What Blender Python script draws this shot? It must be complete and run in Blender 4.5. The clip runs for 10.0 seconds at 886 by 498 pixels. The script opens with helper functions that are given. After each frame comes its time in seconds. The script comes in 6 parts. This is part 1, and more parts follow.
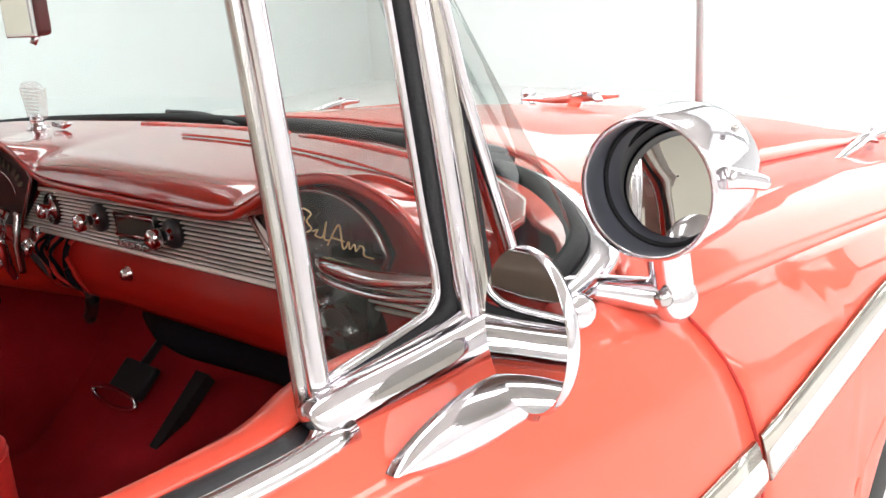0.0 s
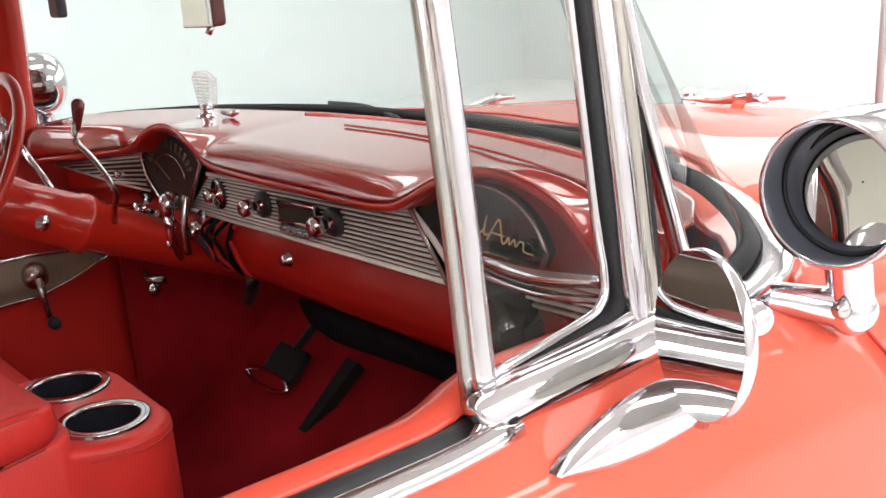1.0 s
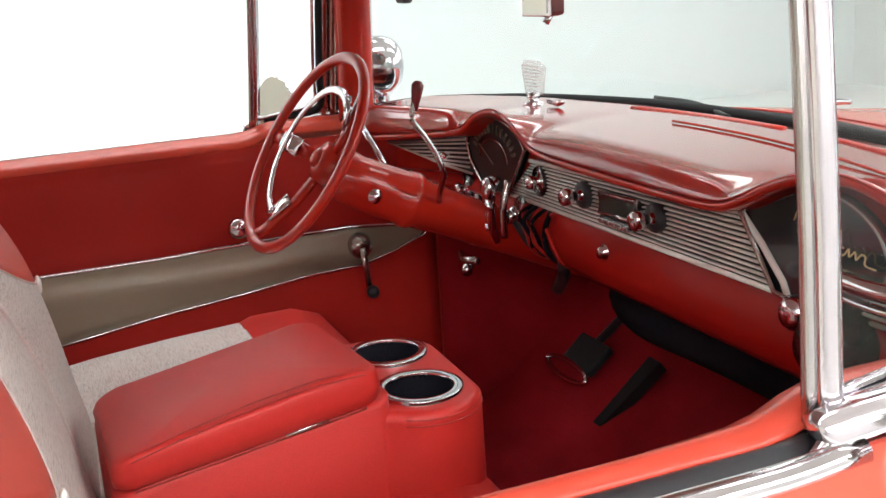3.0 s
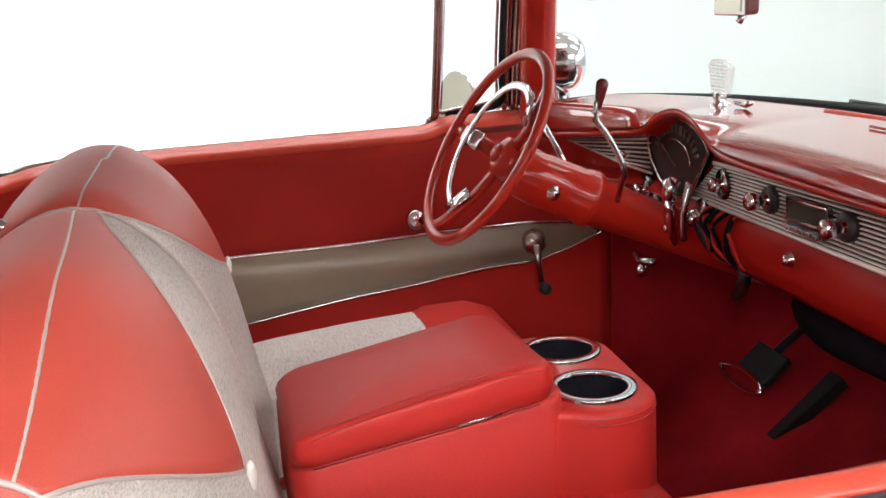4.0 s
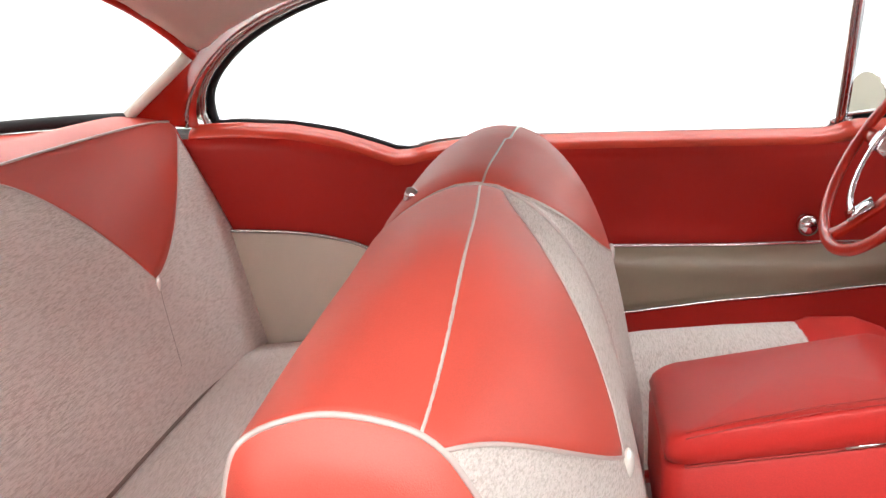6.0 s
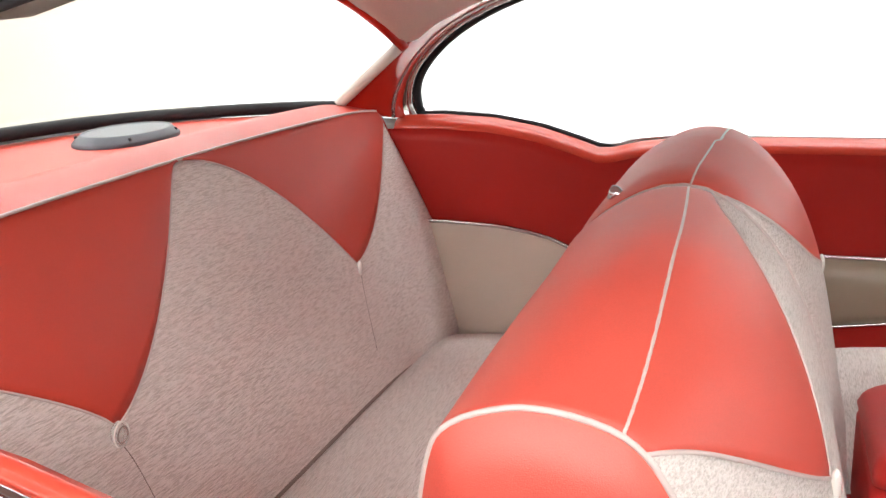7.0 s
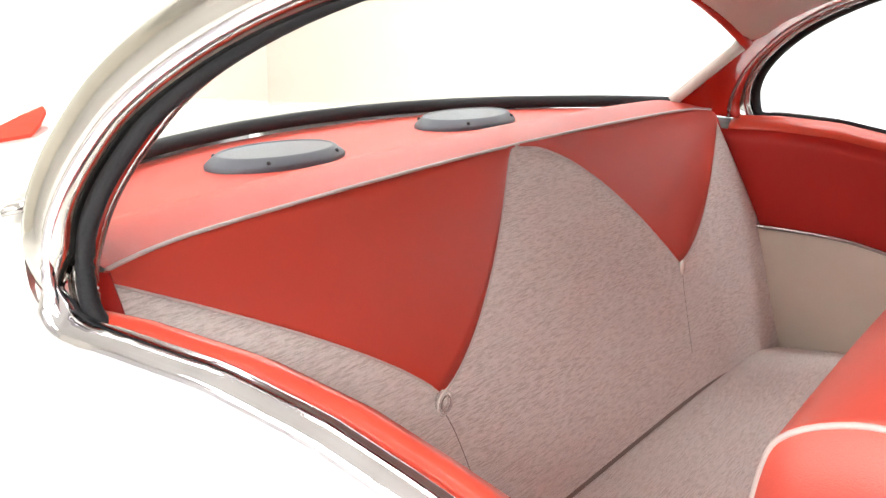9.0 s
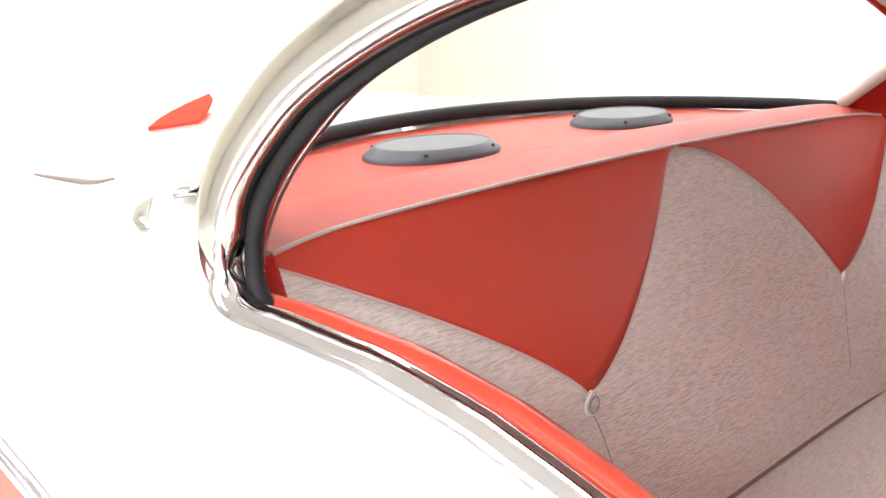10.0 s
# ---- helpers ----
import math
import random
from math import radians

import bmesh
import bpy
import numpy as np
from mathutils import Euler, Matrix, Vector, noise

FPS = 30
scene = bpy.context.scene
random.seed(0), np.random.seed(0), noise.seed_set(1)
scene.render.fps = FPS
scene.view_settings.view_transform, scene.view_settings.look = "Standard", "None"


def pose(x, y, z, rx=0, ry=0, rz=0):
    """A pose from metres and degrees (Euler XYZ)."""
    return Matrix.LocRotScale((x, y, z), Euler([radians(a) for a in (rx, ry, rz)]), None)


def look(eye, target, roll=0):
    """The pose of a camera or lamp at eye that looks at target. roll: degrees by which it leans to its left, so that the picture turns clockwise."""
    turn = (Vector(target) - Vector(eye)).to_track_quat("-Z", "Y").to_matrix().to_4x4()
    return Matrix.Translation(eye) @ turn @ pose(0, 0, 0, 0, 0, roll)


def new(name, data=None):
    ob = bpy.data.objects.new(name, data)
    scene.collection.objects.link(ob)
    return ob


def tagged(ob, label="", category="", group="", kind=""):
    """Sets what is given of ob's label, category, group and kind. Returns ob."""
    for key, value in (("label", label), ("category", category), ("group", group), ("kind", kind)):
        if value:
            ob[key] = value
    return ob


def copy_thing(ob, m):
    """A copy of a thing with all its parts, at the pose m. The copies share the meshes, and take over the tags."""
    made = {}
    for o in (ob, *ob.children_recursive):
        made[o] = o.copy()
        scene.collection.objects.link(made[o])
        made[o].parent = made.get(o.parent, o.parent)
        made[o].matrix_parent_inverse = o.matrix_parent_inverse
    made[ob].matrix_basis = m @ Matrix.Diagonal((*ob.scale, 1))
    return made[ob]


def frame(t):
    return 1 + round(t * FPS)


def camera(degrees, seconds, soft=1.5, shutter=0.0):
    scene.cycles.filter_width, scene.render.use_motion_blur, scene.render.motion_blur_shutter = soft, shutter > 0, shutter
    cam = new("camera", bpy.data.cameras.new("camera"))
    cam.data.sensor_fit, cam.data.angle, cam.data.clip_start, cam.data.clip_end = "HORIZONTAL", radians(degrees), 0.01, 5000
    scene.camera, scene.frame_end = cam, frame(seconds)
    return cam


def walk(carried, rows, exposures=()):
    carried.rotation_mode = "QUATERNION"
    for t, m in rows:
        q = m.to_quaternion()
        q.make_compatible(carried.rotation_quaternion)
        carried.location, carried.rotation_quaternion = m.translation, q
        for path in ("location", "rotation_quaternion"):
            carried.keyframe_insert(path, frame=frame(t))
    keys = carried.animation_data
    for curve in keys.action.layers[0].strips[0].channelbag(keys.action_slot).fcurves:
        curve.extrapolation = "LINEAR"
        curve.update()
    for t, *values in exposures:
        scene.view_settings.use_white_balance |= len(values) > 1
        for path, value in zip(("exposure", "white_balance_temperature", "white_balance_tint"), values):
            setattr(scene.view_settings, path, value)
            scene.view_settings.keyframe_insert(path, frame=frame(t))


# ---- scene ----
cam = camera(45.2, 10.0)
PATH = [
    (0, (1.434, 0.212, 1.304), (0.09, 1.591, 0.761), -4.4),
    (0.5, (1.423, 0.208, 1.302), (-0.013, 1.493, 0.767), -4.3),
    (1, (1.414, 0.201, 1.302), (-0.109, 1.385, 0.773), -4.1),
    (1.5, (1.406, 0.194, 1.302), (-0.199, 1.266, 0.779), -3.8),
    (2, (1.4, 0.187, 1.3), (-0.283, 1.137, 0.784), -3.6),
    (2.5, (1.395, 0.179, 1.299), (-0.348, 1.018, 0.789), -3.3),
    (4, (1.394, 0.152, 1.303), (-0.497, 0.569, 0.804), -2.7),
    (4.5, (1.395, 0.142, 1.304), (-0.525, 0.4, 0.808), -2.4),
    (5, (1.395, 0.133, 1.304), (-0.541, 0.219, 0.81), -2.1),
    (6.5, (1.394, 0.104, 1.302), (-0.499, -0.318, 0.812), -1.3),
    (7, (1.397, 0.095, 1.302), (-0.45, -0.497, 0.811), -0.9),
    (7.5, (1.399, 0.087, 1.301), (-0.395, -0.646, 0.81), -0.5),
    (8, (1.404, 0.081, 1.302), (-0.328, -0.788, 0.807), -0.2),
    (8.5, (1.411, 0.078, 1.3), (-0.262, -0.902, 0.806), -0.1),
    (9, (1.414, 0.064, 1.294), (-0.184, -1.033, 0.801), 0.2),
    (9.5, (1.419, 0.052, 1.292), (-0.095, -1.157, 0.796), 0.5),
    (10, (1.424, 0.05, 1.293), (-0.009, -1.252, 0.791), 0.8),
]
walk(cam, [(t, look(eye, target, roll)) for t, eye, target, roll in PATH], exposures=[(0.0, 0.05), (3.0, 0.06), (5.0, 0.30), (6.5, 0.44), (10.0, 0.44)])

# ---------- light: a white studio lit by soft panels under its ceiling ----------
LAMP_POWER = 6.0
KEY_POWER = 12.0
BANK_POWER = 2.4
world = bpy.data.worlds.new("studio_air")
world.use_nodes = True
world.node_tree.nodes["Background"].inputs["Color"].default_value = (0.9, 0.95, 1.0, 1)
world.node_tree.nodes["Background"].inputs["Strength"].default_value = 0.2
scene.world = world

# ---------- materials ----------
def nodes_of(name):
    m = bpy.data.materials.new(name)
    m.use_nodes = True
    nt = m.node_tree
    return m, nt, nt.nodes["Principled BSDF"]


def mat(name, color, rough=0.5, metal=0.0, coat=0.0, grain=0.0, grain_scale=200.0, bump=0.0, stain=0.0, stain_scale=6.0,
        stretch=(1, 1, 1), rough_var=0.0, spec=0.5, emit=0.0):
    """Principled surface with fine grain, broad stains and bump, in metres of object space."""
    m, nt, b = nodes_of(name)
    b.inputs["Base Color"].default_value = (*color, 1)
    b.inputs["Roughness"].default_value = rough
    b.inputs["Metallic"].default_value = metal
    b.inputs["Coat Weight"].default_value = coat
    b.inputs["Coat Roughness"].default_value = 0.04
    b.inputs["Specular IOR Level"].default_value = spec
    if emit:
        b.inputs["Emission Color"].default_value = (*color, 1)
        b.inputs["Emission Strength"].default_value = emit
    if not (grain or stain or bump or rough_var):
        return m
    tc = nt.nodes.new("ShaderNodeTexCoord")
    mp = nt.nodes.new("ShaderNodeMapping")
    mp.inputs["Scale"].default_value = stretch
    nt.links.new(tc.outputs["Object"], mp.inputs["Vector"])

    def noise_tex(scale, detail=4.0):
        n = nt.nodes.new("ShaderNodeTexNoise")
        n.inputs["Scale"].default_value = scale
        n.inputs["Detail"].default_value = detail
        nt.links.new(mp.outputs["Vector"], n.inputs["Vector"])
        return n.outputs["Fac"]

    fine, broad = noise_tex(grain_scale), noise_tex(stain_scale, 3.0)
    if grain or stain:
        last = None
        for fac, amount in ((fine, grain), (broad, stain)):
            if not amount:
                continue
            r = nt.nodes.new("ShaderNodeMapRange")
            r.inputs["From Min"].default_value, r.inputs["From Max"].default_value = 0.3, 0.7
            r.inputs["To Min"].default_value, r.inputs["To Max"].default_value = 1 - amount, 1 + amount
            nt.links.new(fac, r.inputs["Value"])
            if last is None:
                last = r.outputs["Result"]
            else:
                mul = nt.nodes.new("ShaderNodeMath")
                mul.operation = "MULTIPLY"
                nt.links.new(last, mul.inputs[0])
                nt.links.new(r.outputs["Result"], mul.inputs[1])
                last = mul.outputs["Value"]
        v = nt.nodes.new("ShaderNodeVectorMath")
        v.operation = "SCALE"
        v.inputs[0].default_value = color
        nt.links.new(last, v.inputs["Scale"])
        nt.links.new(v.outputs["Vector"], b.inputs["Base Color"])
    if rough_var:
        r = nt.nodes.new("ShaderNodeMapRange")
        r.inputs["To Min"].default_value, r.inputs["To Max"].default_value = max(0, rough - rough_var), rough + rough_var
        nt.links.new(broad, r.inputs["Value"])
        nt.links.new(r.outputs["Result"], b.inputs["Roughness"])
    if bump:
        bp = nt.nodes.new("ShaderNodeBump")
        bp.inputs["Strength"].default_value = min(1.0, bump)
        bp.inputs["Distance"].default_value = 0.001
        nt.links.new(fine, bp.inputs["Height"])
        nt.links.new(bp.outputs["Normal"], b.inputs["Normal"])
    return m


def glass(name, tint=(0.95, 0.98, 0.96), gloss=0.35):
    m = bpy.data.materials.new(name)
    m.use_nodes = True
    nt = m.node_tree
    nt.nodes.remove(nt.nodes["Principled BSDF"])
    out = nt.nodes["Material Output"]
    tr = nt.nodes.new("ShaderNodeBsdfTransparent")
    tr.inputs["Color"].default_value = (*tint, 1)
    gl = nt.nodes.new("ShaderNodeBsdfGlossy")
    gl.inputs["Roughness"].default_value = 0.01
    fr = nt.nodes.new("ShaderNodeLayerWeight")
    fr.inputs["Blend"].default_value = 0.12
    lim = nt.nodes.new("ShaderNodeMapRange")
    lim.inputs["To Min"].default_value, lim.inputs["To Max"].default_value = 0.02, gloss
    mx = nt.nodes.new("ShaderNodeMixShader")
    nt.links.new(fr.outputs["Facing"], lim.inputs["Value"])
    nt.links.new(lim.outputs["Result"], mx.inputs["Fac"])
    nt.links.new(tr.outputs["BSDF"], mx.inputs[1])
    nt.links.new(gl.outputs["BSDF"], mx.inputs[2])
    nt.links.new(mx.outputs["Shader"], out.inputs["Surface"])
    return m


def frosted(name):
    """Milky clear plastic: part see-through, part white."""
    m, nt, b = nodes_of(name)
    b.inputs["Base Color"].default_value = (0.8, 0.8, 0.78, 1)
    b.inputs["Roughness"].default_value = 0.25
    b.inputs["Alpha"].default_value = 0.24
    return m


def weave(name, light, dark):
    """Cloth with short dark dashes running across the seat, and fine thread relief."""
    m, nt, b = nodes_of(name)
    b.inputs["Roughness"].default_value = 0.85
    b.inputs["Specular IOR Level"].default_value = 0.2
    tc = nt.nodes.new("ShaderNodeTexCoord")
    def noise_at(scale, stretch, detail):
        mp = nt.nodes.new("ShaderNodeMapping")
        mp.inputs["Scale"].default_value = stretch
        mp.inputs["Rotation"].default_value = (0, math.radians(4), 0)
        nt.links.new(tc.outputs["Object"], mp.inputs["Vector"])
        n = nt.nodes.new("ShaderNodeTexNoise")
        n.inputs["Scale"].default_value = scale
        n.inputs["Detail"].default_value = detail
        nt.links.new(mp.outputs["Vector"], n.inputs["Vector"])
        return n.outputs["Fac"]
    def ranged(fac, a, c, lo, hi):
        r = nt.nodes.new("ShaderNodeMapRange")
        for key, val in (("From Min", a), ("From Max", c), ("To Min", lo), ("To Max", hi)):
            r.inputs[key].default_value = val
        nt.links.new(fac, r.inputs["Value"])
        return r.outputs["Result"]
    def times(p, q):
        k = nt.nodes.new("ShaderNodeMath")
        k.operation = "MULTIPLY"
        nt.links.new(p, k.inputs[0])
        nt.links.new(q, k.inputs[1])
        return k.outputs["Value"]
    dash = ranged(noise_at(150, (0.36, 3.6, 3.6), 2.5), 0.44, 0.66, 0.0, 1.0)
    patch = ranged(noise_at(7, (1, 1, 1), 2.0), 0.35, 0.65, 0.5, 0.72)
    thread = noise_at(900, (0.6, 1, 1), 3.0)
    mix = nt.nodes.new("ShaderNodeMix")
    mix.data_type = "RGBA"
    mix.inputs["A"].default_value = (*light, 1)
    mix.inputs["B"].default_value = (*dark, 1)
    nt.links.new(times(dash, patch), mix.inputs["Factor"])
    v = nt.nodes.new("ShaderNodeVectorMath")
    v.operation = "SCALE"
    nt.links.new(mix.outputs["Result"], v.inputs[0])
    nt.links.new(ranged(thread, 0.3, 0.7, 0.88, 1.1), v.inputs["Scale"])
    nt.links.new(v.outputs["Vector"], b.inputs["Base Color"])
    bp = nt.nodes.new("ShaderNodeBump")
    bp.inputs["Strength"].default_value = 0.7
    bp.inputs["Distance"].default_value = 0.0015
    bp.invert = True
    nt.links.new(dash, bp.inputs["Height"])
    nt.links.new(bp.outputs["Normal"], b.inputs["Normal"])
    return m


CORAL = mat("coral_paint", (0.72, 0.10, 0.062), 0.45, coat=0.65, spec=0.08, grain=0.02, grain_scale=900, stain=0.03, stain_scale=3)
WHITE_PAINT = mat("white_paint", (0.80, 0.79, 0.76), 0.35, coat=1.0, stain=0.02, stain_scale=3)
RED_PAINT = mat("red_paint", (0.46, 0.020, 0.010), 0.5, coat=1.0, spec=0.05, grain=0.03, grain_scale=700, stain=0.05, stain_scale=5)
RED_PAINT.node_tree.nodes["Principled BSDF"].inputs["Coat IOR"].default_value = 1.47
DASH_PAINT = mat("dash_top_paint", (0.36, 0.012, 0.007), 0.16, coat=1.0, spec=0.4, grain=0.03, grain_scale=700, stain=0.05, stain_scale=5)
DASH_PAINT.node_tree.nodes["Principled BSDF"].inputs["Coat IOR"].default_value = 1.6
WHEEL_RED = mat("steering_wheel_red", (0.48, 0.024, 0.013), 0.35, coat=0.7, spec=0.2, stain=0.05, stain_scale=9)
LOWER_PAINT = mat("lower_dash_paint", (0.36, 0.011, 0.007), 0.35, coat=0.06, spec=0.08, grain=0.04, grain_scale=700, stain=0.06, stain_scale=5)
SEAM_RED = mat("dark_red_gap", (0.42, 0.018, 0.012), 0.8, stain=0.1, stain_scale=15)
SILL_PAINT = mat("sill_paint", (0.62, 0.068, 0.040), 0.45, coat=0.6, spec=0.1, grain=0.03, grain_scale=700, stain=0.05, stain_scale=5)
FRONT_VINYL = mat("front_seat_vinyl", (0.62, 0.085, 0.058), 0.47, spec=0.7, grain=0.07, grain_scale=800, bump=0.35, stain=0.07, stain_scale=6, rough_var=0.08)
CRIMSON_VINYL = mat("crimson_vinyl", (0.56, 0.029, 0.024), 0.42, spec=0.33, grain=0.07, grain_scale=700, bump=0.35, stain=0.07, stain_scale=6, rough_var=0.08)
RED_VINYL = mat("red_vinyl", (0.52, 0.052, 0.032), 0.45, spec=0.4, grain=0.06, grain_scale=900, bump=0.3, stain=0.06, stain_scale=5, rough_var=0.08)
RED_PANEL = mat("red_door_vinyl", (0.44, 0.020, 0.014), 0.45, spec=0.22, grain=0.05, grain_scale=900, bump=0.25, stain=0.08, stain_scale=4)
RED_CARPET = mat("red_carpet", (0.31, 0.012, 0.018), 0.95, grain=0.35, grain_scale=700, bump=1.0, stain=0.15, stain_scale=9, spec=0.1)
CLOTH = weave("beige_cloth", (0.78, 0.72, 0.685), (0.50, 0.43, 0.385))
BEIGE_VINYL = mat("beige_vinyl", (0.58, 0.51, 0.42), 0.42, grain=0.03, grain_scale=600, bump=0.2, stain=0.06, stain_scale=5)
TAUPE_VINYL = mat("taupe_vinyl", (0.31, 0.26, 0.19), 0.30, grain=0.03, grain_scale=600, bump=0.2, stain=0.08, stain_scale=5)
HEADLINER = mat("headliner_cloth", (0.60, 0.50, 0.44), 0.9, grain=0.1, grain_scale=800, bump=0.4, stain=0.04)
PIPING = mat("cream_piping", (0.58, 0.49, 0.46), 0.4, stain=0.05, stain_scale=30)
CHROME = mat("chrome", (0.66, 0.63, 0.665), 0.10, metal=1.0, grain_scale=38, bump=0.3, stain=0.06, stain_scale=12, rough_var=0.05)
BELT_CHROME = mat("belt_chrome", (0.62, 0.60, 0.62), 0.08, metal=1.0, grain_scale=30, bump=0.25, stain=0.06, stain_scale=10, rough_var=0.04)
STEEL = mat("stainless_steel", (0.60, 0.58, 0.56), 0.18, metal=1.0, stain=0.06, stain_scale=15, rough_var=0.06)
DARK_CHROME = mat("dull_chrome", (0.45, 0.43, 0.42), 0.22, metal=1.0, stain=0.1, stain_scale=20)
MIRROR = mat("mirror_glass", (0.66, 0.67, 0.66), 0.01, metal=1.0)
RUBBER = mat("black_rubber", (0.016, 0.016, 0.018), 0.65, spec=0.25, grain=0.2, grain_scale=400, bump=0.3)
BLACK = mat("black_plastic", (0.02, 0.02, 0.024), 0.38, grain=0.1, grain_scale=500, bump=0.2)
BLACK_GLOSS = mat("black_gloss", (0.012, 0.012, 0.016), 0.12, coat=0.6)
GREY = mat("grey_plastic", (0.07, 0.074, 0.09), 0.42, grain=0.1, grain_scale=900, bump=0.3)
MESH_GREY = mat("speaker_mesh", (0.21, 0.215, 0.225), 0.6, grain=0.4, grain_scale=1500, bump=1.0)
# near-white, low-metal base: the bright reflections of stainless are put into the colour
RIB = mat("bright_rib", (0.93, 0.90, 0.85), 0.26, metal=0.3, stain=0.05, stain_scale=20)
RIB_BACK = mat("rib_backing", (0.035, 0.028, 0.026), 0.5)
ARCH_STEEL = mat("polished_arch_steel", (0.50, 0.47, 0.43), 0.10, metal=1.0, stain=0.06, stain_scale=9, rough_var=0.05)
GOLD = mat("gold_script", (0.85, 0.62, 0.30), 0.35, metal=0.3)
TUBE_GREY = mat("grey_tube", (0.10, 0.105, 0.13), 0.35, metal=0.4, stain=0.15, stain_scale=15)
STITCH = mat("red_stitch", (0.40, 0.03, 0.025), 0.6)
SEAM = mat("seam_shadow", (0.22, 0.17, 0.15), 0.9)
DIAL = mat("dial_face", (0.016, 0.015, 0.015), 0.4, coat=0.12)
DIAL_MARK = mat("dial_marks", (0.13, 0.125, 0.095), 0.5)
PRISM = frosted("clear_plastic")
WEBBING = mat("black_webbing", (0.014, 0.014, 0.016), 0.6, grain=0.3, grain_scale=900, bump=0.6)
GLASS = glass("window_glass", (0.71, 0.755, 0.735))
CLEAR = glass("clear_glass", (0.96, 0.97, 0.96))
# flat matte red for the reflection painted onto the trunk deck
REFLECTION_RED = mat("reflection_red", (0.60, 0.07, 0.045), 0.9, spec=0.0, stain=0.04, stain_scale=20)
IVORY = mat("ivory_paint", (0.60, 0.565, 0.51), 0.4, coat=0.4, spec=0.2, stain=0.03, stain_scale=4)
AERIAL = mat("aerial_metal", (0.40, 0.39, 0.40), 0.7, metal=0.0, stain=0.08, stain_scale=15)
CUP_BLACK = mat("cup_black", (0.008, 0.008, 0.012), 0.9, spec=0.1, grain=0.2, grain_scale=400)
LAMP_MIRROR = mat("lamp_mirror_glass", (0.50, 0.49, 0.48), 0.015, metal=1.0)
TYRE = mat("tyre_rubber", (0.02, 0.02, 0.02), 0.7, grain=0.2, grain_scale=200, bump=0.4)
WALL = mat("white_studio_wall", (0.74, 0.76, 0.76), 0.8, stain=0.02, stain_scale=0.6)
BRIGHT_WALL = mat("fresh_white_studio_wall", (0.74, 0.775, 0.78), 0.8, stain=0.02, stain_scale=0.6)
CREAM_WALL = mat("cream_studio_wall", (0.66, 0.63, 0.555), 0.8, stain=0.03, stain_scale=0.5)
FLOOR_MAT = mat("white_studio_floor", (0.84, 0.84, 0.83), 0.45, stain=0.02, stain_scale=0.7)
CEIL = mat("ceiling_paint", (0.55, 0.53, 0.50), 0.9, stain=0.05, stain_scale=0.5)
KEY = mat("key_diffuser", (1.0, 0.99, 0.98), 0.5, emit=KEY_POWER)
BANK = mat("bank_diffuser", (0.97, 0.99, 1.0), 0.5, emit=BANK_POWER)
GREY_WALL = mat("grey_studio_wall", (0.66, 0.65, 0.64), 0.8, stain=0.05, stain_scale=0.6)
LAMP = mat("lamp_diffuser", (0.96, 0.99, 1.0), 0.5, emit=LAMP_POWER)


# ---------- mesh helpers ----------
def finish(bm, name, material, parent=None, label="", smooth=True, solid=0.0, bevel=0.0):
    bmesh.ops.recalc_face_normals(bm, faces=bm.faces)
    me = bpy.data.meshes.new(name)
    bm.to_mesh(me)
    bm.free()
    me.materials.append(material)
    if smooth:
        me.shade_smooth()
    ob = new(name, me)
    if solid:
        s = ob.modifiers.new("thickness", "SOLIDIFY")
        s.thickness, s.offset = solid, 0.0
    if bevel:
        v = ob.modifiers.new("bevel", "BEVEL")
        v.width, v.segments, v.limit_method = bevel, 3, "ANGLE"
        v.harden_normals = False
    if parent:
        ob.parent = parent
    if label:
        tagged(ob, label)
    return ob


def part(name, bm, material, parent, label="", smooth=True, solid=0.0, bevel=0.0):
    return finish(bm, name, material, parent, label, smooth, solid, bevel)


def thing(name, label, category, group="", kind="", at=(0, 0, 0)):
    ob = new(name)
    ob.location = at
    ob.empty_display_size = 0.05
    return tagged(ob, label, category, group, kind)


def spline(pts, n=40, closed=False):
    """Catmull-Rom through the points, n samples."""
    P = [np.array(p, float) for p in pts]
    k = len(P)
    out = []
    total = k if closed else k - 1
    for i in range(n + (0 if closed else 1)):
        s = i / n * total
        j = min(int(s), total - 1)
        f = s - j
        if closed:
            a, b, c, d = (P[(j + o) % k] for o in (-1, 0, 1, 2))
        else:
            b, c = P[j], P[j + 1]
            a = P[j - 1] if j else 2 * b - c
            d = P[j + 2] if j + 2 < k else 2 * c - b
        out.append(0.5 * (2 * b + (c - a) * f + (2 * a - 5 * b + 4 * c - d) * f * f + (3 * b - a - 3 * c + d) * f ** 3))
    return out


def interp(x, pts):
    return float(np.interp(x, [p[0] for p in pts], [p[1] for p in pts]))


def sheet(fn, nu, nv, bm=None):
    """A grid of quads over fn(u, v), u and v from 0 to 1."""
    bm = bm or bmesh.new()
    rows = [[bm.verts.new(fn(i / nu, j / nv)) for j in range(nv + 1)] for i in range(nu + 1)]
    for i in range(nu):
        for j in range(nv):
            try:
                bm.faces.new((rows[i][j], rows[i + 1][j], rows[i + 1][j + 1], rows[i][j + 1]))
            except ValueError:
                pass
    return bm


